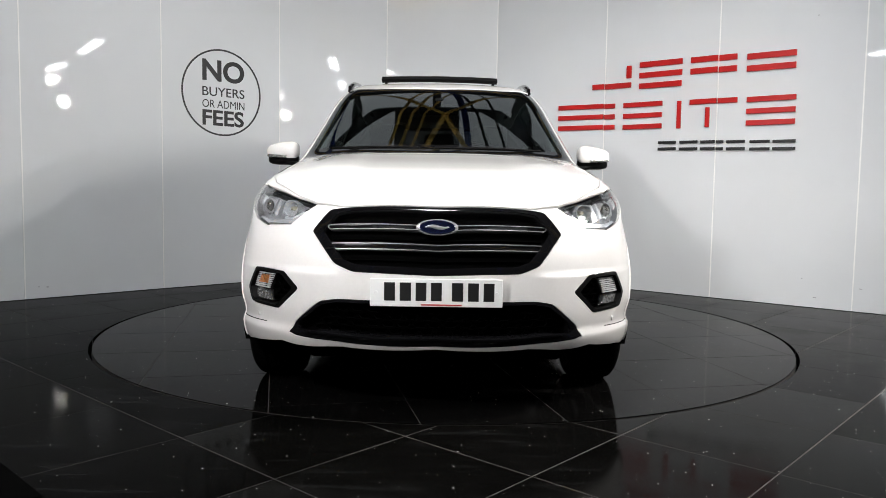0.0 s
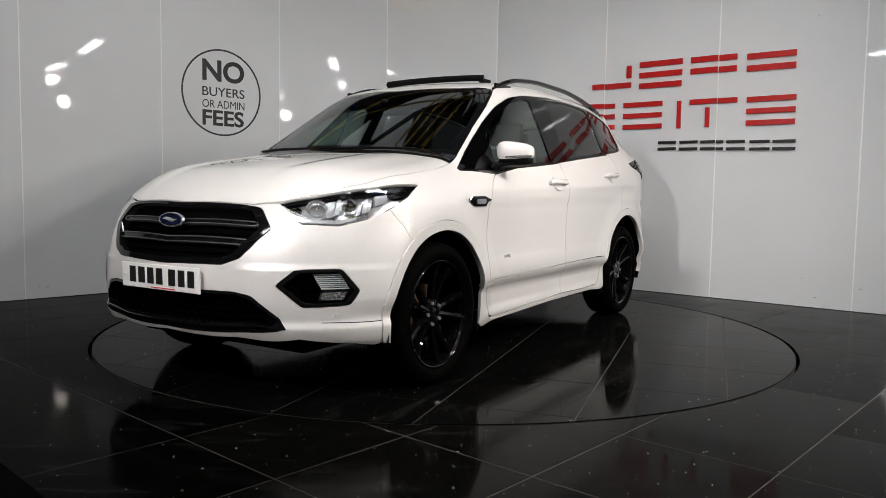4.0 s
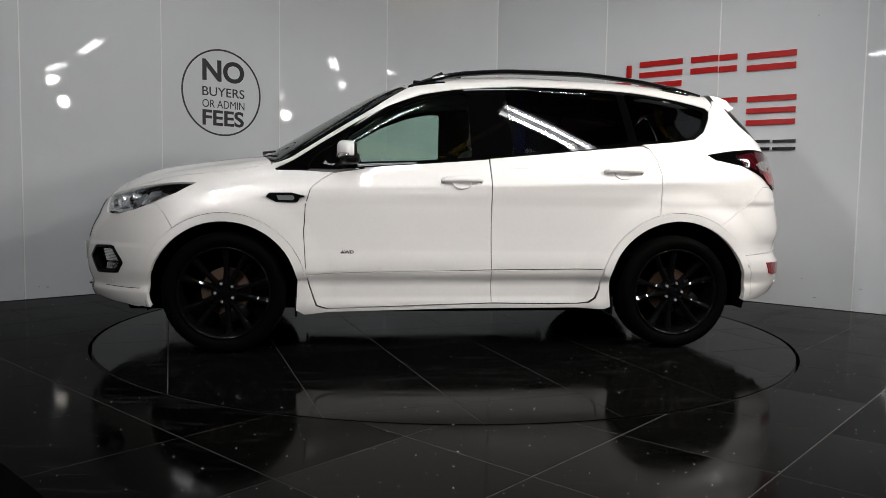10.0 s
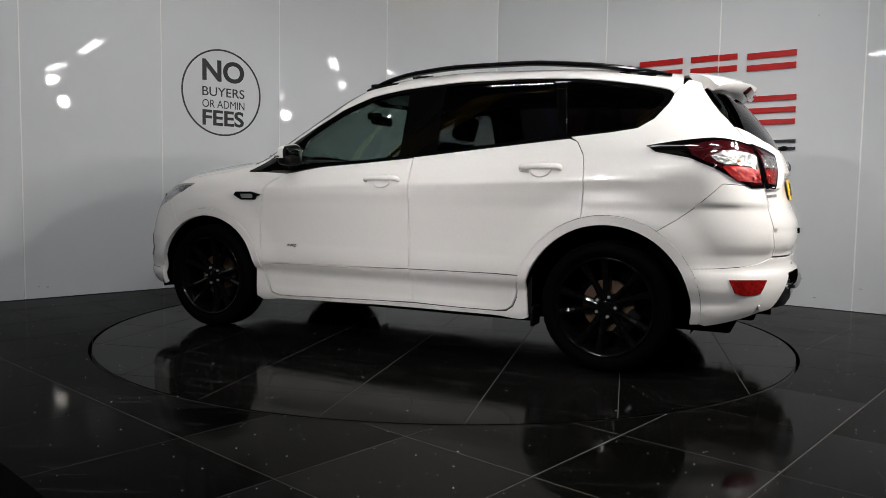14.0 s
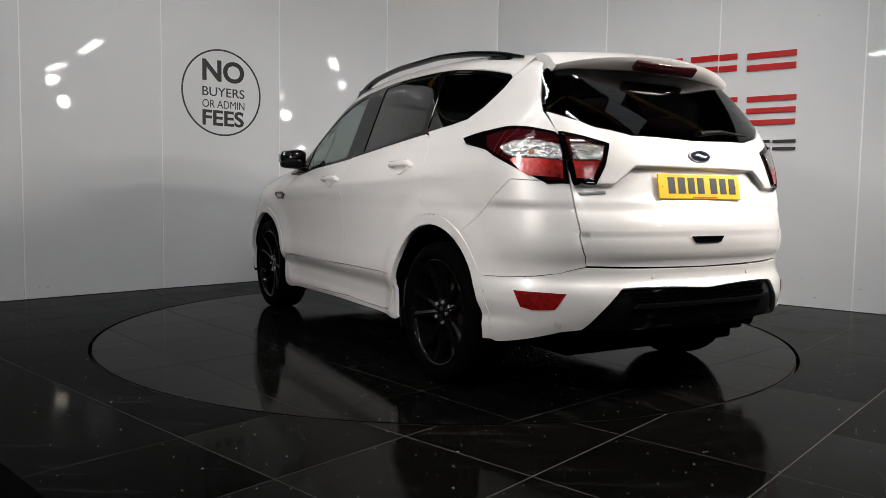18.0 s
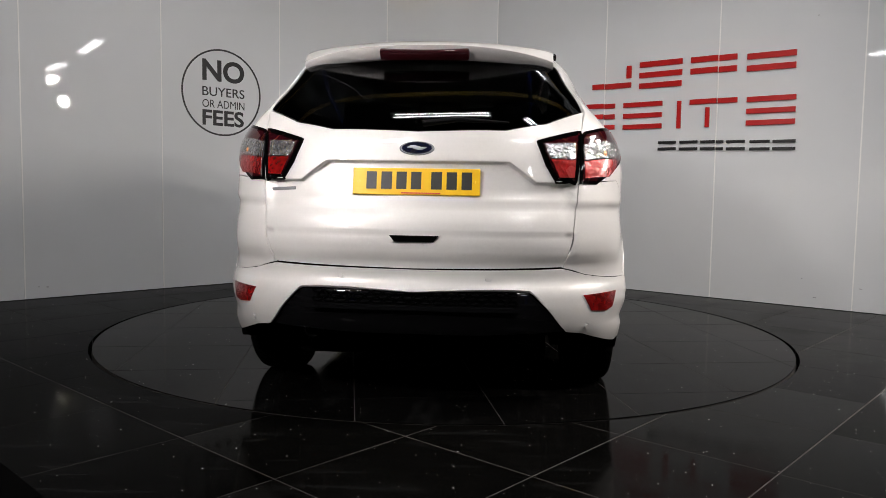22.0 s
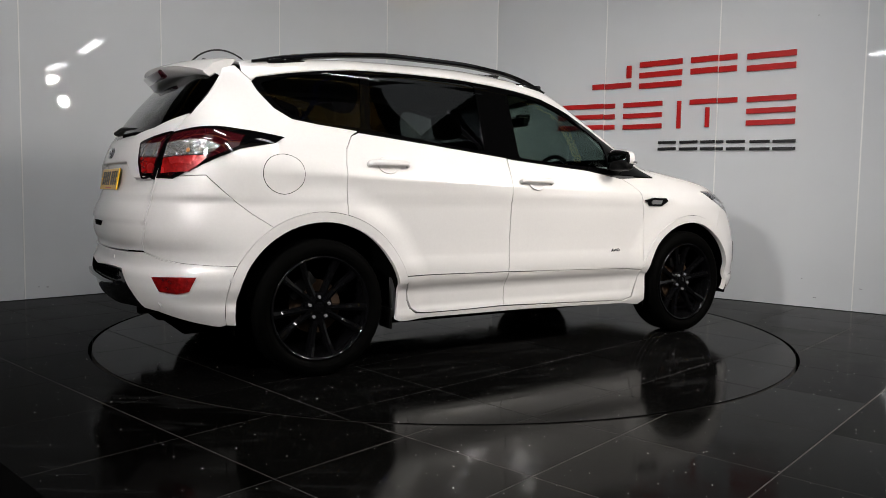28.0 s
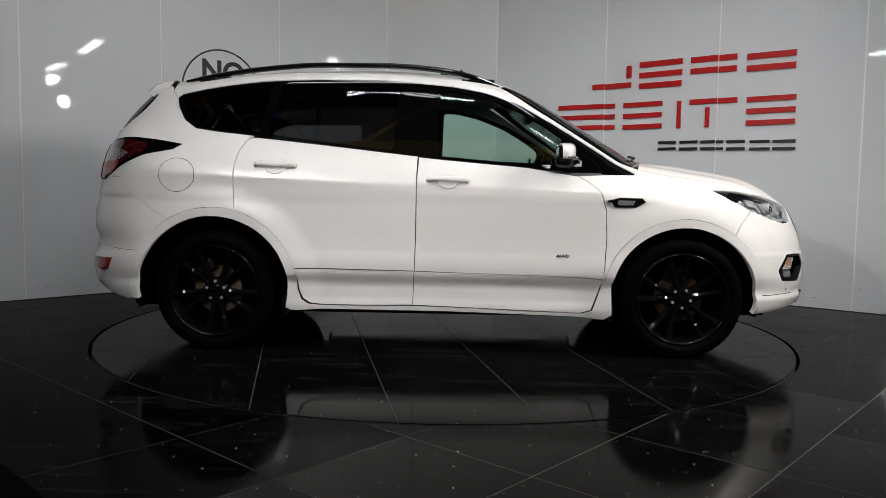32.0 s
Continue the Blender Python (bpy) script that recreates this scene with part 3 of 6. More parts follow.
box(bm, (0, 0, 0.045), (0.30, 0.16, 0.09), pose(3.66, 0.66, 0.001, 0, 0, -38), bevel=0.012)
tagged(part("floor_box", bm, BLACK_SATIN, None), "low black box on the tiles beside the wall", "box")


# ---------------------------------------------------------------- the car's outer surface
# Car space: x forward, y to the car's left, z up, origin on the ground midway between the axles.
def curve(xs, ys):
    """Smooth monotone curve through a few points."""
    xs, ys = np.array(xs, float), np.array(ys, float)
    h = np.diff(xs)
    d = np.diff(ys) / h
    m = np.zeros_like(ys)
    m[0], m[-1] = d[0], d[-1]
    for i in range(1, len(xs) - 1):
        if d[i - 1] * d[i] > 0:
            w1, w2 = 2 * h[i] + h[i - 1], h[i] + 2 * h[i - 1]
            m[i] = (w1 + w2) / (w1 / d[i - 1] + w2 / d[i])

    def f(x):
        x = np.clip(x, xs[0] - 0.5, xs[-1] + 0.5)
        i = np.clip(np.searchsorted(xs, x) - 1, 0, len(h) - 1)
        t = (x - xs[i]) / h[i]
        tc = np.clip(t, 0, 1)
        v = ((1 + 2 * tc) * (1 - tc) ** 2 * ys[i] + tc * (1 - tc) ** 2 * h[i] * m[i] + tc * tc * (3 - 2 * tc) * ys[i + 1] + tc * tc * (tc - 1) * h[i] * m[i + 1])
        return v + np.where(t < 0, t * h[i] * m[i], 0) + np.where(t > 1, (t - 1) * h[i] * m[i + 1], 0)
    return f


def step(a, b, x):
    t = np.clip((x - a) / (b - a), 0, 1)
    return t * t * (3 - 2 * t)


def smax(a, b, k):
    h = np.clip(0.5 + 0.5 * (a - b) / k, 0, 1)
    return b + (a - b) * h + k * h * (1 - h)


belt = curve([-1.75, -1.37, -0.73, -0.07, 0.63, 1.06, 1.6], [1.285, 1.262, 1.20, 1.13, 1.075, 1.06, 1.045])
side_low = curve([0.18, 0.22, 0.27, 0.33, 0.40, 0.455, 0.475, 0.50, 0.53, 0.565, 0.60, 0.66, 0.74, 0.84, 0.90, 0.95, 1.0, 1.06, 1.12],
                 [0.820, 0.842, 0.856, 0.860, 0.860, 0.880, 0.887, 0.8885, 0.889, 0.8865, 0.883, 0.882, 0.885, 0.890, 0.891, 0.885, 0.873, 0.852, 0.828])
nose = curve([0.20, 0.26, 0.30, 0.36, 0.48, 0.60, 0.70, 0.783, 0.85, 0.90, 0.95], [2.08, 2.18, 2.225, 2.252, 2.268, 2.263, 2.243, 2.214, 2.188, 2.156, 2.10])
tail = curve([0.22, 0.28, 0.33, 0.40, 0.48, 0.53, 0.57, 0.60, 0.64, 0.69, 0.73, 0.79, 0.90, 1.0, 1.1, 1.16, 1.20, 1.32, 1.54, 1.68],
             [2.10, 2.16, 2.205, 2.242, 2.256, 2.252, 2.228, 2.222, 2.225, 2.248, 2.252, 2.243, 2.217, 2.192, 2.172, 2.155, 2.133, 2.055, 1.865, 1.73])
bonnet_top = curve([0.0, 0.8, 1.25, 1.45, 1.80, 2.0, 2.09, 2.15, 2.19, 2.24], [1.17, 1.16, 1.135, 1.108, 1.052, 1.0, 0.957, 0.912, 0.87, 0.80])
roof_top = curve([-2.0, -1.70, -1.45, -1.10, -0.76, -0.41, -0.06, 0.15, 0.30, 0.48, 0.7], [1.575, 1.607, 1.637, 1.667, 1.68, 1.687, 1.672, 1.65, 1.625, 1.585, 1.50])
WHEEL_Z = 0.338


def crease_z(x):
    """Height of the shoulder crease, which rises towards the tail."""
    return 0.950 + 0.070 * (0.9 - x) / 2.6


def half_width(x, z):
    b = belt(x) - 1.10
    zl = z - b * step(0.6, 1.1, z)
    low = side_low(zl)
    up = 0.828 - 0.42 * (z - 1.12 - 0.65 * b)
    w = -smax(-low, -up, 0.03)
    w = w - 0.085 * step(1.15, 1.5, z) * np.clip((-x - 0.9) / 0.75, 0, 1.6) ** 2
    w = w - 0.022 * step(0.3, 1.1, x) * step(0.95, 1.08, z)
    w = w - 0.035 * step(1.25, 1.85, x) * step(0.6, 0.9, z)
    w = w - 0.035 * step(-1.55, -2.05, x) * step(0.75, 0.95, z)
    for cx, r in ((1.345, 0.418), (-1.345, 0.440)):
        d = np.hypot(x - cx, z - WHEEL_Z)
        w = w + (0.020 if cx > 0 else 0.024) * step(r + 0.20, r + 0.045, d)
    # flared foot of the bumpers
    w = w + 0.016 * step(0.392, 0.345, z) * step(1.55, 1.75, x) + 0.012 * step(0.40, 0.36, z) * step(-1.6, -1.8, x)
    # scooped sill between the wheels
    mid = step(0.98, 0.80, np.abs(x + 0.02))
    w = w - 0.012 * mid * step(0.27, 0.33, z) * step(0.46, 0.38, z)
    # shoulder crease that rises towards the tail
    zc = crease_z(x)
    w = w + 0.013 * np.exp(-np.sqrt((z - zc) ** 2 + 0.006 ** 2) / 0.045) * step(1.25, 0.85, x) * step(-1.75, -1.25, x)
    return w


def body(p):
    """Negative inside the car's skin."""
    x, y, z = p[:, 0], np.abs(p[:, 1]), p[:, 2]
    w = half_width(x, z)
    fs = (y - w) * 0.95
    y2 = y * y
    # tail, with the pressed-in field round the rear plate
    brow = 1.062 - 0.080 * np.clip((y - 0.372) / 0.112, 0, 1)
    rec = 0.030 * step(brow + 0.004, brow - 0.013, z) * step(0.80, 0.95, z) * step(0.668, 0.60, y) + 0.008 * step(0.780, 0.769, z) * step(0.62, 0.70, z) * step(0.665, 0.63, y)
    fr = (-x - (tail(z) - 0.08 * y2 - 0.45 * y2 * y2 - rec)) * 0.85
    # nose
    corner = step(0.42, 0.60, y)
    ledge = 0.020 * corner * step(0.392, 0.345, z) + 0.010 * step(0.625, 0.600, z) * step(0.36, 0.50, y)
    ff = (x - (ledge + nose(z) - 0.30 * y2 - 0.35 * y2 * y2)) * 0.8
    crest = 0.012 * step(0.30, 0.42, y) * step(0.66, 0.5, y)
    ft = (z - (bonnet_top(x + 0.35 * y2) + crest * step(1.0, 1.4, x) - 0.10 * y2 * y2)) * 0.92
    low = smax(smax(fs, ft, 0.09), smax(ff, fr, 0.02), 0.13)
    low = smax(low, 0.19 - z, 0.04)
    up = smax((z - (1.12 + (1.25 - x - 0.40 * y2) * 0.6)) * 0.82, z - roof_top(x) + 0.08 * y2, 0.07)
    up = smax(smax(up, fs, 0.13), fr, 0.06)
    up = smax(up, 0.9 - z, 0.02)
    return -smax(-low, -up, 0.03)


def slope(p, e=0.002):
    g = np.stack([(body(p + e * a) - body(p - e * a)) / (2 * e) for a in np.eye(3)], 1)
    return g


def onto(p):
    """Nearest points of the skin."""
    p = np.array(p, float)
    for _ in range(12):
        g = slope(p)
        p = p - (body(p) / np.maximum((g * g).sum(1), 0.2))[:, None] * g * 0.9
    return p


def rays(kind, uv):
    u, v = uv[:, 0], uv[:, 1]
    zero = np.zeros_like(u)
    if kind == "top":
        o = np.stack([u, zero, zero + 0.75], 1)
        return o, np.stack([zero, np.cos(v / 0.8), np.sin(v / 0.8)], 1)
    sgn = 1 if kind == "front" else -1
    q = 0.9 * math.pi / 2
    a = np.clip(u / 0.9, -math.pi / 2, math.pi / 2)
    o = np.stack([sgn * (1.2 - np.maximum(np.abs(u) - q, 0)), zero, v], 1)
    return o, np.stack([sgn * np.cos(a), np.sin(a), zero], 1)


def chart(kind, p):
    x, y, z = p[:, 0], p[:, 1], p[:, 2]
    if kind == "top":
        return np.stack([x, 0.8 * np.arctan2(z - 0.75, y)], 1)
    sgn = 1 if kind == "front" else -1
    xs = x * sgn
    a = np.arctan2(y, np.maximum(xs - 1.2, 0))
    u = 0.9 * a + np.sign(y) * np.maximum(1.2 - xs, 0)
    return np.stack([u, z], 1)


def lift(kind, uv):
    o, d = rays(kind, uv)
    ts = np.linspace(0.05, 2.0, 60)
    lo = np.full(len(uv), ts[-2])
    found = np.zeros(len(uv), bool)
    for t in ts:
        out = (body(o + d * t) > 0) & ~found
        lo[out] = t - (ts[1] - ts[0])
        found |= out
    hi = lo + (ts[1] - ts[0])
    for _ in range(16):
        mid = (lo + hi) / 2
        s = body(o + d * mid[:, None]) > 0
        hi = np.where(s, mid, hi)
        lo = np.where(s, lo, mid)
    return o + d * hi[:, None]


def rounded(pts, r):
    """Rounds the corners of a closed outline, each cut back by r at most."""
    p = np.array(pts, float)
    if not r:
        return p
    out = []
    for a, b, c in zip(np.roll(p, 1, 0), p, np.roll(p, -1, 0)):
        la, lc = np.linalg.norm(a - b), np.linalg.norm(c - b)
        u = b + (a - b) * min(r, 0.4 * la) / la
        w = b + (c - b) * min(r, 0.4 * lc) / lc
        for k in (0.0, 0.33, 0.67, 1.0):
            out.append((1 - k) ** 2 * u + 2 * k * (1 - k) * b + k * k * w)
    return np.array(out)


def dense(p, d):
    out = []
    for a, b in zip(p, np.roll(p, -1, 0)):
        n = max(1, int(math.ceil(np.linalg.norm(b - a) / d)))
        out.extend(a + (b - a) * k / n for k in range(n))
    return np.array(out)


def inside(poly, q):
    x, y = q[:, 0], q[:, 1]
    r = np.zeros(len(q), bool)
    for (x0, y0), (x1, y1) in zip(poly, np.roll(poly, -1, 0)):
        c = ((y0 > y) != (y1 > y)) & (x < (x1 - x0) * (y - y0) / (y1 - y0 + 1e-12) + x0)
        r ^= c
    return r


def inset(poly, d):
    """Moves a closed outline inwards by d."""
    a = 0.5 * np.sum(poly[:, 0] * np.roll(poly[:, 1], -1) - np.roll(poly[:, 0], -1) * poly[:, 1])
    t = np.roll(poly, -1, 0) - np.roll(poly, 1, 0)
    t /= np.maximum(np.linalg.norm(t, axis=1), 1e-9)[:, None]
    n = np.stack([-t[:, 1], t[:, 0]], 1) * (1 if a > 0 else -1)
    return poly + n * d


def outline(kind, pts, soft, gap, d):
    p = dense(rounded(pts, soft), d)
    return inset(chart(kind, onto(p)), gap)


def skin(kind, pts, soft=0, gap=0.002, holes=(), grid=0.035, off=0.0, thick=0.016, creases=()):
    """A shell cut out of the skin along an outline, its mesh following the creases. Returns vertices, faces and loop normals."""
    from mathutils.geometry import delaunay_2d_cdt
    ol = outline(kind, pts, soft, gap, grid * 0.6)
    hs = [outline(kind, h, s, -gap, grid * 0.6) for h, s in holes]
    lo, hi = ol.min(0), ol.max(0)
    gx, gy = np.meshgrid(np.arange(lo[0], hi[0], grid), np.arange(lo[1], hi[1], grid))
    gx[1::2] += grid / 2
    g = np.stack([gx.ravel(), gy.ravel()], 1)
    g = g[inside(ol, g)]
    cr = [chart(kind, np.array(np.concatenate([np.linspace(a, b, max(2, int(np.linalg.norm(np.subtract(b, a)) / (grid * 0.8))), endpoint=False) for a, b in zip(c, c[1:])] + [np.array(c[-1:], float)]))) for c in creases]
    edge = np.concatenate([ol] + hs + cr)
    for h in hs:
        g = g[~inside(h, g)]
    keep = np.ones(len(g), bool)
    for i in range(0, len(g), 400):
        dd = ((g[i:i + 400, None] - edge[None]) ** 2).sum(2).min(1)
        keep[i:i + 400] = dd > (0.42 * grid) ** 2
    g = g[keep]
    vs = np.concatenate([edge, g])
    es, k = [], 0
    for loop in [ol] + hs:
        n = len(loop)
        es += [(k + i, k + (i + 1) % n) for i in range(n)]
        k += n
    for c in cr:
        es += [(k + i, k + i + 1) for i in range(len(c) - 1)]
        k += len(c)
    res = delaunay_2d_cdt([Vector(v) for v in vs], es, [], 0, 1e-6)
    uv = np.array([tuple(v) for v in res[0]])
    tri = np.array([tuple(f) for f in res[2]])
    c = uv[tri].mean(1)
    ok = inside(ol, c)
    for h in hs:
        ok &= ~inside(h, c)
    tri = tri[ok]
    p = lift(kind, uv)
    nrm = slope(p)
    nrm /= np.maximum(np.linalg.norm(nrm, axis=1), 1e-9)[:, None]
    # outward winding
    fn = np.cross(p[tri[:, 1]] - p[tri[:, 0]], p[tri[:, 2]] - p[tri[:, 0]])
    if np.sum((fn * nrm[tri].mean(1)).sum(1)) < 0:
        tri = tri[:, ::-1]
    p = p + nrm * off
    cnt = {}
    for f in tri:
        for a, b in ((f[0], f[1]), (f[1], f[2]), (f[2], f[0])):
            cnt[(a, b)] = 1
    rim = [e for e in cnt if (e[1], e[0]) not in cnt]
    n = len(p)
    inner = p - nrm * thick
    faces = [tuple(f) for f in tri]
    loops = [tuple(nrm[i]) for f in tri for i in f]
    faces += [tuple(int(i) + n for i in f[::-1]) for f in tri]
    loops += [tuple(-nrm[i]) for f in tri for i in f[::-1]]
    for a, b in rim:
        faces.append((b, a, a + n, b + n))
        t = p[b] - p[a]
        o = np.cross(t, nrm[a])
        o /= max(np.linalg.norm(o), 1e-9)
        loops += [tuple(0.5 * nrm[b] + o), tuple(0.5 * nrm[a] + o), tuple(o), tuple(o)]
    return np.concatenate([p, inner]), faces, loops


def panel(name, mat, parent, kind, pts, label="", **k):
    v, f, l = skin(kind, pts, **k)
    return mesh_object(name, v, f, mat, parent, label, True, l)


def pair(name, mat, parent, kind, pts, label="", **k):
    """The panel and its mirror image on the other side."""
    v, f, l = skin(kind, pts, **k)
    a = mesh_object(name, v, f, mat, parent, label, True, l)
    v2 = v * np.array([1, -1, 1])
    f2 = [tuple(q[::-1]) for q in f]
    l2, i = [], 0
    for q in f:
        ls = l[i:i + len(q)]
        i += len(q)
        l2 += [(n[0], -n[1], n[2]) for n in ls[::-1]]
    b = mesh_object(name, v2, f2, mat, parent, label, True, l2)
    return a, b


def arc(cx, r, a0, a1, n=14, y=0.9):
    return [(cx + r * math.cos(math.radians(a)), y, WHEEL_Z + r * math.sin(math.radians(a))) for a in np.linspace(a0, a1, n)]


def both(h):
    """Closes a half outline, given from the middle round to the middle, with its mirror image."""
    return list(h) + [(x, -y, z) for x, y, z in h[::-1] if abs(y) > 1e-6]


car = thing("car", "pearl white family SUV with black wheels and dark rear glass", "car")

# outlines shared by neighbouring panels
LAMP = [(2.05, 0.50, 0.882), (1.98, 0.60, 0.918), (1.75, 0.775, 0.962), (1.50, 0.868, 0.992), (1.60, 0.87, 0.92), (1.72, 0.84, 0.855),
        (1.84, 0.80, 0.812), (1.94, 0.74, 0.787), (2.03, 0.61, 0.787)]
GRILLE = both([(2.17, 0, 0.893), (2.13, 0.33, 0.888), (2.11, 0.445, 0.872), (2.12, 0.515, 0.775), (2.16, 0.40, 0.640), (2.20, 0.33, 0.615), (2.24, 0, 0.608)])
INTAKE = both([(2.26, 0, 0.505), (2.22, 0.40, 0.505), (2.20, 0.475, 0.492), (2.15, 0.63, 0.365), (2.16, 0.60, 0.335), (2.22, 0.30, 0.315), (2.26, 0, 0.312)])
FOG = [(1.965, 0.775, 0.608), (2.095, 0.63, 0.602), (2.14, 0.562, 0.537), (2.085, 0.66, 0.445), (1.935, 0.80, 0.455), (1.90, 0.822, 0.515)]
SEAM_F = [(1.72, 0.84, 0.855), (1.66, 0.88, 0.785)] + arc(1.345, 0.466, 54, 54, 1)

# front bumper
left = [(2.19, 0, 0.905), (2.13, 0.40, 0.899), (2.05, 0.50, 0.882)] + [LAMP[8], LAMP[7], LAMP[6], LAMP[5]] + SEAM_F[1:]
left += arc(1.345, 0.466, 50, -12, 12) + [(1.83, 0.86, 0.247), (1.91, 0.82, 0.262), (2.0, 0.74, 0.282), (2.1, 0.66, 0.288), (2.2, 0.38, 0.285), (2.25, 0, 0.292)]
panel("front_bumper", PAINT, car, "front", both(left), holes=[(GRILLE, 0.012), (INTAKE, 0.015), (FOG, 0.012), ([(x, -y, z) for x, y, z in FOG], 0.012)], grid=0.013)

# joint above the foot of the bumper
for s in (-1, 1):
    q = onto([(1.805 + 0.22 * k / 16, s * (0.88 - 0.16 * (k / 16) ** 1.6), 0.3815) for k in range(17)])
    bm = bmesh.new()
    tube(bm, [tuple(p) for p in q], 0.0019, 6)
    part("bumper_seam", bm, BLACK_MATT, car)

# bonnet
EDGE_B = [(2.05, 0.515, 0.90), (1.97, 0.61, 0.935), (1.75, 0.745, 0.985), (1.50, 0.785, 1.025), (1.25, 0.785, 1.055), (1.09, 0.765, 1.085)]
panel("bonnet", PAINT, car, "top", both([(2.175, 0, 0.91), (2.13, 0.40, 0.905)] + EDGE_B + [(1.13, 0.60, 1.12), (1.22, 0.30, 1.135), (1.25, 0, 1.137)]), grid=0.035)

# front wings
wing = [LAMP[0]] + EDGE_B + [(1.06, 0.815, 1.058), (0.90, 0.83, 1.05), (0.735, 0.85, 1.045), (0.80, 0.87, 1.005), (0.865, 0.885, 0.94),
                                           (0.893, 0.90, 0.85), (0.90, 0.90, 0.70), (0.893, 0.89, 0.52), (0.88, 0.89, 0.44)]
wing += arc(1.345, 0.466, 167, 58, 22) + [SEAM_F[2], SEAM_F[1]] + [LAMP[5], LAMP[4], LAMP[3], LAMP[2], LAMP[1]]
pair("front_wing", PAINT, car, "front", wing, grid=0.03)

# doors
BELT_PTS = [(x, 0.83, float(belt(x)) - 0.004) for x in (0.70, 0.45, 0.2, -0.07, -0.175)]
fd = [(0.735, 0.85, 1.043)] + BELT_PTS[1:] + [(-0.183, 0.90, 1.0), (-0.185, 0.90, 0.7), (-0.19, 0.90, 0.482), (0.30, 0.90, 0.468), (0.887, 0.89, 0.455),
                                           (0.893, 0.89, 0.52), (0.90, 0.90, 0.70), (0.893, 0.90, 0.85), (0.865, 0.885, 0.94), (0.80, 0.87, 1.005)]
fold_f = [[(x, 0.89, float(crease_z(x)) + d) for x in (0.84, 0.4, -0.172)] for d in (0.012, 0.0, -0.012)] + [[(0.875, 0.89, z), (-0.175, 0.89, z)] for z in (0.585, 0.560, 0.535)]
front_doors = pair("front_door", PAINT, car, "front", fd, grid=0.03, gap=0.003, creases=fold_f)
fm = [(0.887, 0.89, 0.453), (0.30, 0.90, 0.466), (-0.19, 0.90, 0.480), (-0.20, 0.87, 0.285), (0.40, 0.87, 0.262), (0.76, 0.87, 0.248), (0.825, 0.87, 0.275), (0.862, 0.88, 0.38)]
pair("door_moulding", PAINT, car, "front", fm, grid=0.025, gap=0.0022)
BELT_R = [(x, 0.82, float(belt(x)) - 0.004) for x in (-0.18, -0.45, -0.73, -0.95, -1.12)]
rd = BELT_R + [(-1.165, 0.82, 1.215), (-1.205, 0.86, 1.15), (-1.222, 0.88, 1.06), (-1.224, 0.90, 0.95), (-1.2177, 0.90, 0.8132)]
rd += arc(-1.345, 0.492, 72, 18, 9) + [(-0.19, 0.90, 0.482), (-0.185, 0.90, 0.7), (-0.183, 0.90, 1.0)]
fold_r = [[(x, 0.89, float(crease_z(x)) + d) for x in (-0.195, -0.7, -1.21)] for d in (0.012, 0.0, -0.012)] + [[(-0.195, 0.89, z), (-0.83, 0.89, z)] for z in (0.585, 0.560, 0.535)]
rear_doors = pair("rear_door", PAINT, car, "rear", rd, grid=0.03, gap=0.003, creases=fold_r)
rm = [(-0.19, 0.90, 0.480)] + arc(-1.345, 0.492, 17.8, 8, 3) + [(-0.850, 0.88, 0.36), (-0.83, 0.87, 0.315), (-0.79, 0.87, 0.289), (-0.72, 0.87, 0.279), (-0.50, 0.87, 0.278), (-0.20, 0.87, 0.285)]
pair("door_moulding", PAINT, car, "rear", rm, grid=0.025, gap=0.0022)
sill = [(0.935, 0.89, 0.433), (0.883, 0.89, 0.438), (0.866, 0.88, 0.38), (0.83, 0.87, 0.268), (0.77, 0.87, 0.242), (0.40, 0.87, 0.256), (-0.20, 0.87, 0.279),
        (-0.50, 0.87, 0.272), (-0.73, 0.87, 0.273), (-0.80, 0.87, 0.283), (-0.84, 0.87, 0.311), (-0.858, 0.88, 0.36)] + arc(-1.345, 0.488, 9, 16, 3) \
    + [(-0.92, 0.89, 0.47)] + [(-0.918, 0.88, 0.38), (-0.93, 0.87, 0.26), (-0.90, 0.85, 0.252), (0.0, 0.85, 0.250), (0.90, 0.85, 0.226), (0.945, 0.87, 0.245), (0.94, 0.88, 0.34)]
pair("sill", PAINT, car, "front", sill, grid=0.022, gap=0.0015)

# side window outline
DLO_LOW = [(1.075, 0.80, 1.058), (0.86, 0.82, 1.062), (0.63, 0.83, 1.075), (0.26, 0.83, 1.10), (-0.07, 0.83, 1.13), (-0.33, 0.83, 1.155), (-0.73, 0.82, 1.20),
           (-1.10, 0.80, 1.234), (-1.34, 0.77, 1.248), (-1.47, 0.75, 1.262)]
DLO_END = [(-1.545, 0.72, 1.315), (-1.61, 0.68, 1.425), (-1.632, 0.66, 1.482), (-1.605, 0.65, 1.503)]
DLO_TOP = [(-1.43, 0.645, 1.53), (-1.09, 0.64, 1.568), (-0.75, 0.635, 1.588), (-0.40, 0.63, 1.59), (-0.16, 0.635, 1.578), (0.01, 0.635, 1.56), (0.21, 0.645, 1.525),
           (0.42, 0.665, 1.450), (0.62, 0.695, 1.345), (0.81, 0.735, 1.232), (0.94, 0.77, 1.155)]
W1 = [(0.66, 0.80, 1.10), (0.26, 0.83, 1.125), (-0.075, 0.83, 1.152), (-0.06, 0.66, 1.535), (0.03, 0.65, 1.53), (0.20, 0.66, 1.492), (0.40, 0.685, 1.418), (0.55, 0.715, 1.338), (0.655, 0.75, 1.275)]
W2 = [(-0.325, 0.83, 1.178), (-0.73, 0.82, 1.222), (-1.045, 0.80, 1.254), (-0.995, 0.65, 1.546), (-0.70, 0.64, 1.563), (-0.30, 0.64, 1.562)]
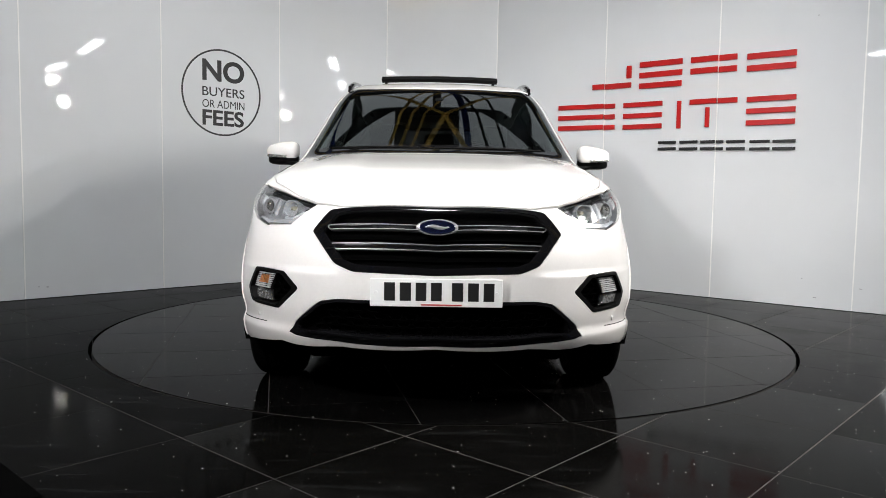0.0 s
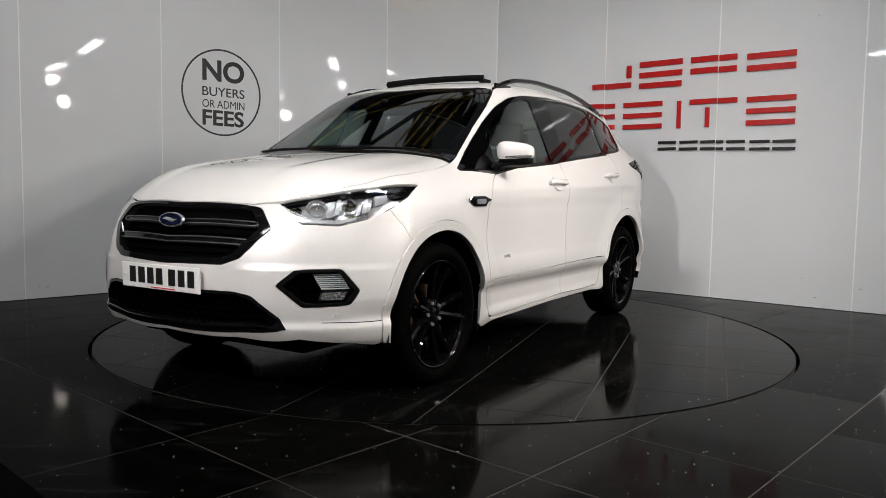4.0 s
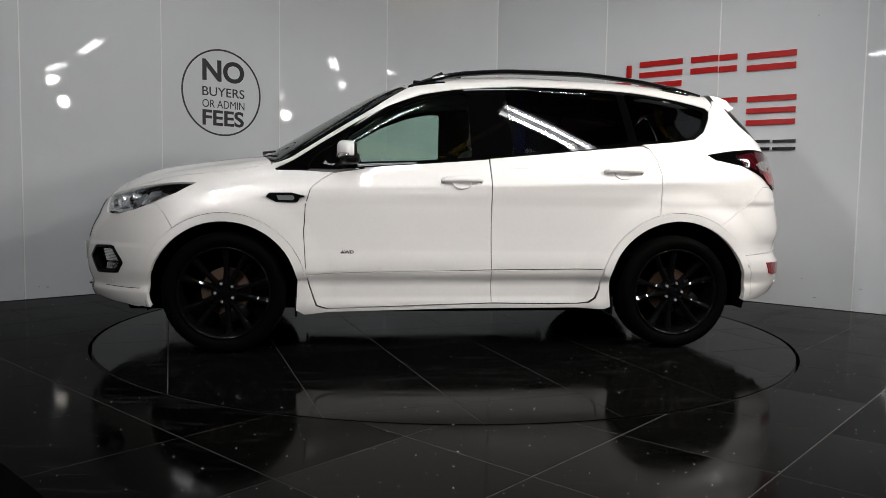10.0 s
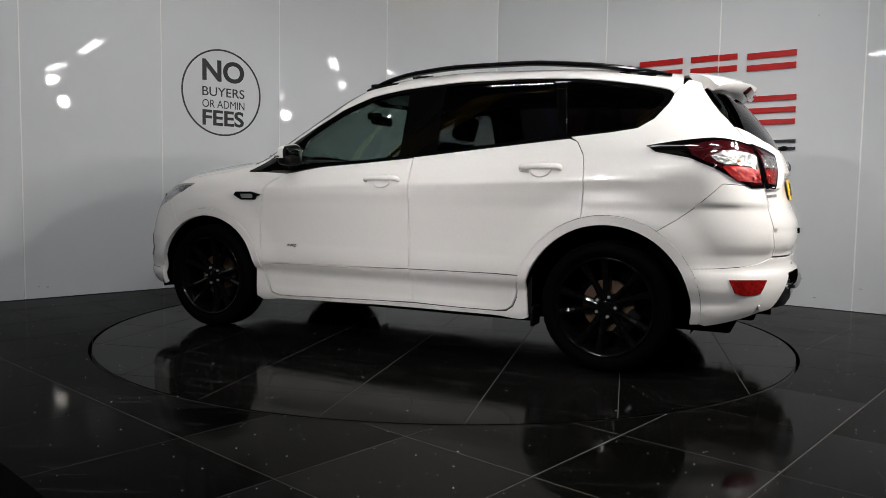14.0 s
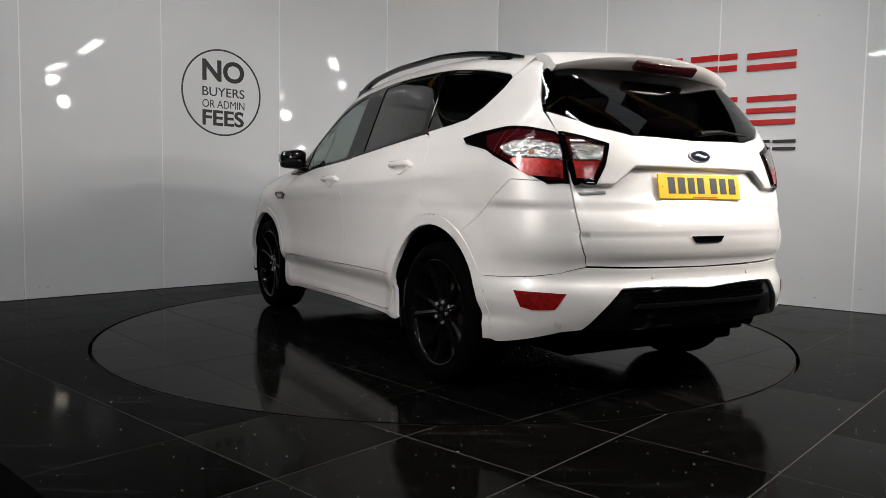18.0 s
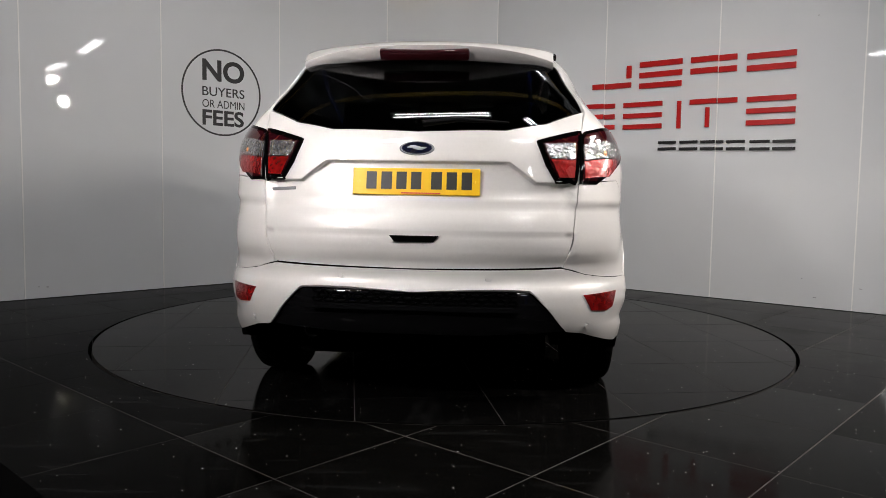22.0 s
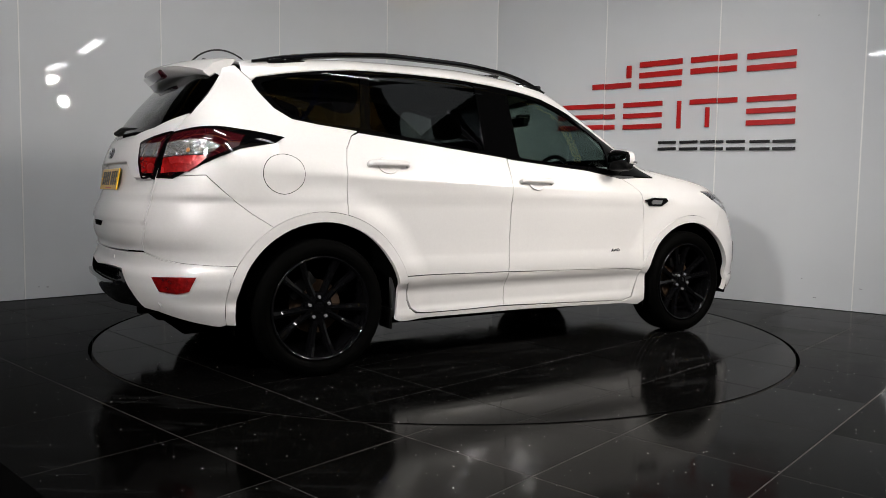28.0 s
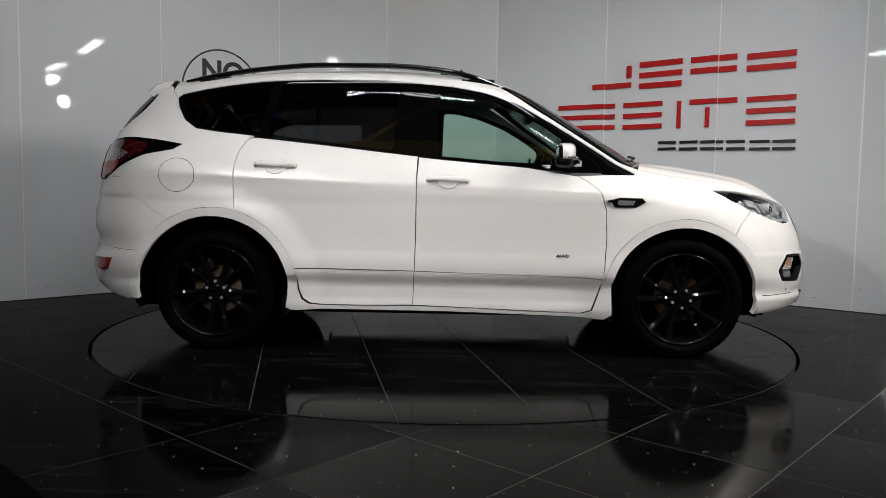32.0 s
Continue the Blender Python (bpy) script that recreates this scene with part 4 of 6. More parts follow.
W3 = [(-1.10, 0.79, 1.255), (-1.34, 0.77, 1.270), (-1.45, 0.75, 1.283), (-1.515, 0.72, 1.335), (-1.59, 0.67, 1.468), (-1.42, 0.65, 1.508), (-1.05, 0.65, 1.548)]
pair("window_trim", TRIM_BLACK, car, "top", DLO_LOW + DLO_END + DLO_TOP, holes=[(W1, 0.025), (W2, 0.025), (W3, 0.02)], grid=0.03, off=-0.004, gap=0.002)
pair("front_side_window", GLASS_FRONT, car, "top", W1, soft=0.025, grid=0.03, off=-0.008, thick=0.004, gap=-0.006)
pair("rear_side_window", GLASS_DARK, car, "top", W2, soft=0.025, grid=0.03, off=-0.008, thick=0.004, gap=-0.006)
pair("quarter_window", GLASS_DARK, car, "top", W3, soft=0.02, grid=0.03, off=-0.008, thick=0.004, gap=-0.006)

# pillars and roof
ROOF_EDGE = [(-1.66, 0.545, 1.59), (-1.45, 0.575, 1.61), (-1.1, 0.585, 1.64), (-0.76, 0.59, 1.65), (-0.41, 0.59, 1.655), (-0.06, 0.59, 1.64), (0.15, 0.59, 1.61), (0.285, 0.585, 1.575)]
SCREEN_EDGE = [(0.50, 0.655, 1.45), (0.70, 0.695, 1.335), (0.88, 0.735, 1.225), (1.00, 0.762, 1.150), (1.055, 0.765, 1.112)]
pil = [DLO_LOW[0]] + DLO_TOP[::-1] + [DLO_END[3], DLO_END[2], (-1.67, 0.62, 1.53)] + ROOF_EDGE + SCREEN_EDGE + [(1.09, 0.765, 1.088)]
pair("roof_side", PAINT, car, "top", pil, grid=0.03, gap=0.0012)
panel("roof", PAINT, car, "top", both([(-1.72, 0, 1.61), (-1.71, 0.35, 1.60)] + ROOF_EDGE + [(0.40, 0.40, 1.60), (0.47, 0, 1.59)]), grid=0.05, gap=0.001)
scr = [(0.455, 0, 1.585), (0.385, 0.40, 1.58), (0.30, 0.575, 1.565)] + SCREEN_EDGE + [(1.10, 0.66, 1.118), (1.17, 0.45, 1.128), (1.23, 0, 1.136)]
scr_in = [(0.52, 0, 1.55), (0.46, 0.40, 1.54), (0.41, 0.555, 1.515), (0.55, 0.615, 1.43), (0.88, 0.69, 1.23), (0.97, 0.70, 1.175), (1.05, 0.55, 1.165), (1.13, 0.0, 1.185)]
panel("windscreen_band", BLACK_GLOSS, car, "top", both(scr), holes=[(both(scr_in), 0.03)], grid=0.022, off=-0.003, gap=0.001, thick=0.005)
panel("windscreen", GLASS_SCREEN, car, "top", both(scr_in), soft=0.03, grid=0.03, off=-0.003, gap=-0.004, thick=0.004)

# body-coloured lips round the wheel openings
pair("arch_trim", PAINT, car, "front", arc(1.345, 0.4655, -12, 168, 40) + arc(1.345, 0.418, 168, -12, 32), grid=0.022, off=0.005, gap=0.0004, thick=0.03)
pair("arch_trim", PAINT, car, "rear", arc(-1.345, 0.4915, 14, 186, 40) + arc(-1.345, 0.443, 186, 12, 32), grid=0.022, off=0.005, gap=0.0004, thick=0.03)

# rear quarter, tailgate and rear bumper
TAIL_LAMP = [(-1.53, 0.84, 1.185), (-1.67, 0.81, 1.20), (-1.88, 0.755, 1.208), (-2.01, 0.69, 1.205), (-2.055, 0.685, 1.19), (-2.10, 0.675, 0.985), (-2.03, 0.74, 0.978),
             (-1.93, 0.78, 1.02), (-1.83, 0.81, 1.075), (-1.74, 0.83, 1.115), (-1.58, 0.845, 1.150)]
GATE_LAMP = [(-2.02, 0.675, 1.203), (-2.10, 0.56, 1.175), (-2.13, 0.495, 1.155), (-2.155, 0.535, 1.06), (-2.15, 0.585, 0.978), (-2.115, 0.66, 0.982), (-2.07, 0.672, 1.10)]


def on_side(x, z):
    """The point of the left flank at x, z."""
    lo, hi = 0.3, 1.1
    for _ in range(24):
        mid = (lo + hi) / 2
        lo, hi = (lo, mid) if body(np.array([[x, mid, z]]))[0] > 0 else (mid, hi)
    return (x, lo, z)


SEAM_R = [on_side(x, z) for x, z in ((-1.905, 0.998), (-1.852, 0.944), (-1.777, 0.876), (-1.70, 0.818), (-1.606, 0.757))]
GATE_EDGE = [(-1.76, 0.60, 1.50), (-1.855, 0.65, 1.365), (-1.92, 0.682, 1.28), (-2.005, 0.682, 1.215), (-2.055, 0.682, 1.19), (-2.10, 0.672, 0.985)]
quarter = [(-1.126, 0.80, float(belt(-1.126)) - 0.003)] + DLO_LOW[8:] + DLO_END[:3] + [(-1.67, 0.62, 1.53), (-1.69, 0.575, 1.575), (-1.75, 0.56, 1.56), (-1.768, 0.592, 1.508)] + GATE_EDGE[1:] + SEAM_R
quarter += arc(-1.345, 0.492, 118, 78, 9) + [(-1.2177, 0.90, 0.8132), (-1.224, 0.90, 0.95), (-1.222, 0.88, 1.06), (-1.205, 0.86, 1.15), (-1.165, 0.82, 1.215)]
pair("rear_quarter", PAINT, car, "rear", quarter, grid=0.03)
GLASS_R = [(-2.145, 0, 1.19), (-2.12, 0.36, 1.197), (-2.05, 0.52, 1.222), (-1.93, 0.674, 1.284), (-1.865, 0.644, 1.37), (-1.768, 0.592, 1.50), (-1.83, 0.40, 1.535), (-1.87, 0, 1.55)]
gate = [(-2.145, 0, 1.187), (-2.12, 0.36, 1.194), (-2.05, 0.52, 1.218), (-1.927, 0.677, 1.281)] + GATE_EDGE[3:] + [(-2.15, 0.655, 0.80), (-2.16, 0.645, 0.74), (-2.165, 0.622, 0.637), (-2.25, 0, 0.624)]
fold = [[(-2.15, s * y, z + d) for s, y, z in ((1, 0.64, 0.982), (1, 0.484, 0.982), (1, 0.372, 1.062), (1, 0.0, 1.062), (-1, 0.372, 1.062), (-1, 0.484, 0.982), (-1, 0.64, 0.982))] for d in (0.005, -0.004, -0.014)]
fold += [[(-2.2, 0.63, z), (-2.24, 0.3, z), (-2.24, -0.3, z), (-2.2, -0.63, z)] for z in (0.780, 0.769)]
panel("tailgate", PAINT, car, "rear", both(gate), grid=0.018, creases=fold)
SKIRT = [(-2.25, 0, 0.620), (-2.165, 0.620, 0.630), (-2.10, 0.72, 0.604), (-2.0, 0.80, 0.590), (-1.88, 0.86, 0.580)] + arc(-1.345, 0.492, 151, 151, 1)
corner = [(-2.165, 0.622, 0.633), (-2.16, 0.647, 0.74), (-2.15, 0.657, 0.80), (-2.10, 0.675, 0.983)] + SEAM_R
corner += arc(-1.345, 0.492, 126, 148, 5) + SKIRT[:1:-1]
pair("bumper_corner", PAINT, car, "rear", corner, grid=0.026, gap=0.0012)
rb = SKIRT + arc(-1.345, 0.492, 155, 186, 7) + [(-1.85, 0.86, 0.288), (-2.0, 0.80, 0.305), (-2.12, 0.72, 0.335), (-2.16, 0.635, 0.355), (-2.19, 0.56, 0.45), (-2.21, 0.47, 0.545), (-2.28, 0, 0.552)]
panel("rear_bumper", PAINT, car, "rear", both(rb), grid=0.024, off=0.004, gap=0.0015)
panel("rear_window", GLASS_DARK, car, "rear", both(GLASS_R), grid=0.03, off=-0.004, thick=0.004)
GR_IN = [(-2.12, 0, 1.225), (-2.09, 0.36, 1.235), (-2.02, 0.50, 1.26), (-1.95, 0.56, 1.31), (-1.85, 0.50, 1.46), (-1.88, 0, 1.49)]
panel("rear_window_band", BLACK_GLOSS, car, "rear", both(GLASS_R), holes=[(both(GR_IN), 0.03)], grid=0.05, off=-0.009, thick=0.004)

# ---------------------------------------------------------------- lamps, grilles and badges
def lamp_side(sgn):
    h = new("headlight")
    h.parent = car
    h["label"] = "clear headlight with black bezel and round projector"
    pts = [(x, y * sgn, z) for x, y, z in LAMP]
    v, f, l = skin("front", pts, soft=0, gap=0.004, grid=0.014, off=-0.001, thick=0.003)
    mesh_object("lens", v, f, GLASS_LAMP, h, "clear plastic lens", True, l)
    v, f, l = skin("front", pts, soft=0, gap=-0.004, grid=0.03, off=-0.045, thick=0.004)
    mesh_object("housing", v, f, SILVER_DIM, h, "dull silver lamp housing", True, l)
    # black brow along the top edge and at the tip
    brow = LAMP[:5] + [(1.66, 0.852, 0.918), (1.70, 0.818, 0.938), (1.80, 0.765, 0.940), (1.98, 0.61, 0.905), (2.035, 0.53, 0.876)]
    v, f, l = skin("front", [(x, y * sgn, z) for x, y, z in brow], gap=0.004, grid=0.03, off=-0.010, thick=0.05)
    mesh_object("brow", v, f, BLACK_GLOSS, h, "gloss black brow", True, l)

    def patch(nm, mat, q, off, thick=0.02, label=""):
        v, f, l = skin("front", [(x, y * sgn, z) for x, y, z in q], gap=0, grid=0.02, off=off, thick=thick)
        mesh_object(nm, v, f, mat, h, label, True, l)

    # silver light guide along the inner edge and the foot
    patch("light_guide", LAMP_SILVER, [(2.050, 0.510, 0.872), (2.046, 0.560, 0.822), (2.028, 0.610, 0.796), (1.960, 0.708, 0.798), (1.930, 0.738, 0.797), (1.870, 0.775, 0.812), (1.866, 0.776, 0.824),
                                      (1.930, 0.736, 0.812), (1.963, 0.703, 0.814), (2.020, 0.612, 0.816), (2.036, 0.562, 0.838), (2.044, 0.518, 0.874)], -0.010, 0.015, "silver light guide")
    for k in range(7):
        t = k / 6
        p = np.array((2.036, 0.556, 0.852)) * (1 - t) + np.array((2.014, 0.618, 0.822)) * t
        patch("led", LED_WHITE, [tuple(p + np.array(d)) for d in ((0.001, -0.003, 0.003), (0.001, -0.003, -0.003), (-0.001, 0.003, -0.003), (-0.001, 0.003, 0.003))], -0.014, 0.012, "white light block")
    patch("divider", SILVER, [(1.921, 0.662, 0.897), (1.898, 0.683, 0.902), (1.942, 0.707, 0.832), (1.966, 0.685, 0.824)], -0.024, 0.03, "silver divider")
    patch("blade", LAMP_SILVER, [(1.892, 0.690, 0.902), (1.880, 0.701, 0.905), (1.925, 0.725, 0.840), (1.938, 0.712, 0.834)], -0.014, 0.03, "chrome blade")
    patch("blade", LAMP_SILVER, [(1.872, 0.710, 0.903), (1.860, 0.726, 0.901), (1.886, 0.740, 0.868), (1.898, 0.726, 0.870)], -0.022, 0.02, "chrome blade")
    for k, o in enumerate((-0.040, -0.018, -0.032)):
        t0, t1 = k / 3, (k + 0.9) / 3
        top = [np.array((1.826, 0.762, 0.899)) * (1 - t) + np.array((1.760, 0.788, 0.918)) * t for t in (t0, t1)]
        foot = [np.array((1.862, 0.776, 0.840)) * (1 - t) + np.array((1.800, 0.808, 0.856)) * t for t in (t0, t1)]
        patch("facet", (LAMP_SILVER, SILVER, LAMP_SILVER)[k], [tuple(q) for q in (top[0], top[1], foot[1], foot[0])], o, 0.02, "chrome facet")
    patch("side_reflector", SILVER, [(1.756, 0.788, 0.918), (1.695, 0.812, 0.926), (1.702, 0.822, 0.905), (1.722, 0.826, 0.889), (1.775, 0.808, 0.874)], -0.016, 0.02, "pale side reflector")
    # faceted bowl with its bulb
    m = Matrix.Translation((1.955, 0.628 * sgn, 0.857)) @ Matrix.Rotation(sgn * 0.62, 4, "Z") @ Matrix.Rotation(math.pi / 2, 4, "Y")
    bm = bmesh.new()
    lathe(bm, [(0.012, -0.040), (0.022, -0.034), (0.034, -0.018), (0.040, 0.004), (0.043, 0.004), (0.043, -0.045)], 11, m @ Matrix.Diagonal((0.86, 1.12, 1, 1)))
    part("reflector", bm, LAMP_SILVER, h, "faceted chrome bowl", smooth=False)
    bm = bmesh.new()
    lathe(bm, [(0.0001, 0.0), (0.007, -0.004), (0.010, -0.014), (0.008, -0.045)], 14, m)
    part("bulb", bm, BULB_WARM, h, "round bulb")
    # projector lens in a round bezel
    m = Matrix.Translation((1.860, 0.733 * sgn, 0.866)) @ Matrix.Rotation(sgn * 0.6, 4, "Z") @ Matrix.Rotation(math.pi / 2, 4, "Y")
    r = 0.025
    bm = bmesh.new()
    lathe(bm, [(0.0001, 0.024), (r * 0.5, 0.020), (r * 0.85, 0.009), (r, 0.0)], 28, m)
    part("projector", bm, PROJ_DARK, h, "dark round projector lens")
    bm = bmesh.new()
    lathe(bm, [(r, 0.0), (r * 1.05, 0.010), (r * 1.28, 0.012), (r * 1.36, 0.0), (r * 1.4, -0.04)], 28, m)
    part("projector_bezel", bm, SILVER_DIM, h)


lamp_side(1)
lamp_side(-1)

# grille
grille = new("grille")
grille.parent = car
grille["label"] = "black six-sided grille with two twin bars"
v, f, l = skin("front", GRILLE, soft=0.012, gap=0.0, grid=0.04, off=-0.05, thick=0.004)
mesh_object("backing", v, f, BLACK_MATT, grille, "", True, l)
G_IN = both([(2.17, 0, 0.868), (2.13, 0.33, 0.866), (2.12, 0.405, 0.850), (2.13, 0.465, 0.775), (2.17, 0.37, 0.660), (2.20, 0.31, 0.640), (2.24, 0, 0.633)])
v, f, l = skin("front", GRILLE, soft=0.012, gap=0.001, holes=[(G_IN, 0.012)], grid=0.02, off=0.003, thick=0.05)
mesh_object("surround", v, f, BLACK_GLOSS, grille, "gloss black surround", True, l)
for z0, z1, w in ((0.820, 0.793, 0.458), (0.727, 0.698, 0.438)):
    zm, hh = (z0 + z1) / 2, (z0 - z1) / 2

    def ring(d, w=w, zm=zm, hh=hh):
        return both([(2.22, 0, zm + hh - d), (2.16, w - 0.016 - d, zm + hh - d), (2.15, w - d, zm + hh * 0.4), (2.15, w - d, zm - hh * 0.4), (2.16, w - 0.016 - d, zm - hh + d), (2.22, 0, zm - hh + d)])
    v, f, l = skin("front", ring(0.0), gap=0, holes=[(ring(0.0042), 0)], grid=0.03, off=-0.004, thick=0.03)
    mesh_object("bar_edge", v, f, BAR_SILVER, grille, "thin silver edge of a bar", True, l)
    v, f, l = skin("front", ring(0.004), gap=0, grid=0.03, off=-0.010, thick=0.03)
    mesh_object("bar", v, f, BLACK_GLOSS, grille, "", True, l)
for zz in (0.758, 0.665):
    b = both([(2.22, 0, zz + 0.005), (2.16, 0.40 if zz < 0.7 else 0.44, zz + 0.005), (2.16, 0.40 if zz < 0.7 else 0.44, zz - 0.005), (2.22, 0, zz - 0.005)])
    v, f, l = skin("front", b, gap=0, grid=0.04, off=-0.03, thick=0.02)
    mesh_object("slat", v, f, GRILLE_BLACK, grille, "", True, l)


def oval_badge(parent, m, w, h):
    b = new("badge")
    b.parent = parent
    b["label"] = "oval dark blue badge with chrome rim"
    for nm, mat, k, d in (("rim", BADGE_SILVER, 1.0, 0.0), ("field", BADGE_BLUE, 0.87, 0.003)):
        bm = bmesh.new()
        lathe(bm, [(1.0, 0), (1.0, 0.007), (0.93, 0.011), (0.0001, 0.011)], 40, m @ Matrix.Translation((0, 0, d)) @ Matrix.Diagonal((w * k, h * k, 1, 1)))
        part(nm, bm, mat, b)
    bm = bmesh.new()
    pts = [(-0.56 + 1.12 * k / 12, 0.12 * math.sin(k * 0.55)) for k in range(13)]
    tube(bm, [m @ Vector((x * w, y * h, 0.016)) for x, y in pts], [0.002 + 0.006 * math.sin(math.pi * k / 12) for k in range(13)], 6, 0.3, up=m.to_3x3() @ Vector((0, 0, 1)))
    part("emblem_stroke", bm, BADGE_SILVER, b)


def facing(x, y, z, back=False, tilt=0.0):
    """A frame at x, y, z whose z axis points forward (or back) out of the car, its y axis upward."""
    s = -1 if back else 1
    n = Vector((s * math.cos(tilt), 0, math.sin(tilt)))
    ux = Vector((0, s, 0))
    uy = n.cross(ux)
    return Matrix(((ux.x, uy.x, n.x, x), (ux.y, uy.y, n.y, y), (ux.z, uy.z, n.z, z), (0, 0, 0, 1)))


oval_badge(car, facing(2.203, 0, 0.796, False, 0.18), 0.084, 0.034)
oval_badge(car, facing(-2.170, 0, 1.112, True, 0.28), 0.072, 0.030)


def plate(name, m, mat, label):
    p = new(name)
    p.parent = car
    p["label"] = label
    bm = bmesh.new()
    box(bm, (0, 0, 0.0), (0.52, 0.111, 0.008), m, bevel=0.003)
    part("board", bm, mat, p, smooth=False)
    # plain bars stand for the characters
    for k, x in enumerate((-0.183, -0.121, -0.060, 0.0, 0.083, 0.145, 0.206)):
        bm = bmesh.new()
        box(bm, (x, 0.004, 0.0046), (0.042 if k not in (1, 4) else 0.044, 0.072, 0.0016), m)
        part("bar", bm, INK, p, smooth=False)
    bm = bmesh.new()
    box(bm, (0.02, -0.0475, 0.0046), (0.16, 0.005, 0.0012), m)
    part("maker_line", bm, RED_INK, p, smooth=False)
    for sx in (-1, 1):
        bm = bmesh.new()
        cyl(bm, m @ Matrix.Translation((0.236 * sx, 0, 0.005)), 0.007, 0.006, 0.004, 12)
        part("screw_cap", bm, mat, p)


plate("front_plate", facing(2.272, 0, 0.544, False, -0.02), PLATE_WHITE, "white number plate with a row of black bars")
plate("rear_plate", facing(-2.186, 0, 0.978, True, 0.19), PLATE_YELLOW, "yellow number plate with a row of black bars")

# lower intake
intake = new("lower_intake")
intake.parent = car
intake["label"] = "black lower air intake with honeycomb mesh"
v, f, l = skin("front", INTAKE, soft=0.015, gap=0.0, grid=0.04, off=-0.06, thick=0.004)
mesh_object("backing", v, f, BLACK_MATT, intake, "", True, l)
I_IN = both([(2.26, 0, 0.492), (2.22, 0.40, 0.492), (2.20, 0.46, 0.480), (2.16, 0.585, 0.385), (2.17, 0.55, 0.370), (2.22, 0.30, 0.358), (2.26, 0, 0.356)])
v, f, l = skin("front", INTAKE, soft=0.015, gap=0.001, holes=[(I_IN, 0.015)], grid=0.02, off=0.0, thick=0.06)
mesh_object("surround", v, f, BLACK_GLOSS, intake, "gloss black surround", True, l)
chin = both([(2.27, 0, 0.356), (2.22, 0.30, 0.358), (2.17, 0.53, 0.372), (2.17, 0.53, 0.364), (2.22, 0.30, 0.349), (2.27, 0, 0.347)])
v, f, l = skin("front", chin, gap=0, grid=0.03, off=0.008, thick=0.03)
mesh_object("lip", v, f, BLACK_GLOSS, intake, "", True, l)


def honeycomb(name, parent, x0, hw, z0, z1, place, cw=0.062, ch=0.030, rim=0.0035):
    """Rows of open six-sided cells as one mesh; place maps (y, z) to the skin."""
    vs, fs = [], []
    row = 0
    z = z0
    while z < z1:
        y = -hw + (cw * 0.5 if row % 2 else 0)
        while y < hw:
            hexa = [(-0.5, 0), (-0.30, 0.5), (0.30, 0.5), (0.5, 0), (0.30, -0.5), (-0.30, -0.5)]
            k = len(vs)
            for s, dx in ((1.0, 0.0), (0.82, 0.0), (1.0, 0.02), (0.82, 0.02)):
                for hx, hz in hexa:
                    vs.append(place(y + hx * cw * s, z + hz * ch * s, dx))
            for i in range(6):
                j = (i + 1) % 6
                fs += [(k + i, k + j, k + 6 + j, k + 6 + i), (k + 6 + i, k + 6 + j, k + 18 + j, k + 18 + i)]
            y += cw
        z += ch
        row += 1
    return mesh_object(name, vs, fs, GRILLE_BLACK, parent)


honeycomb("mesh", intake, 0, 0.47, 0.380, 0.485, lambda y, z, d: (float(nose(z)) - 0.30 * y * y - 0.35 * y ** 4 - 0.030 - d, y, z))

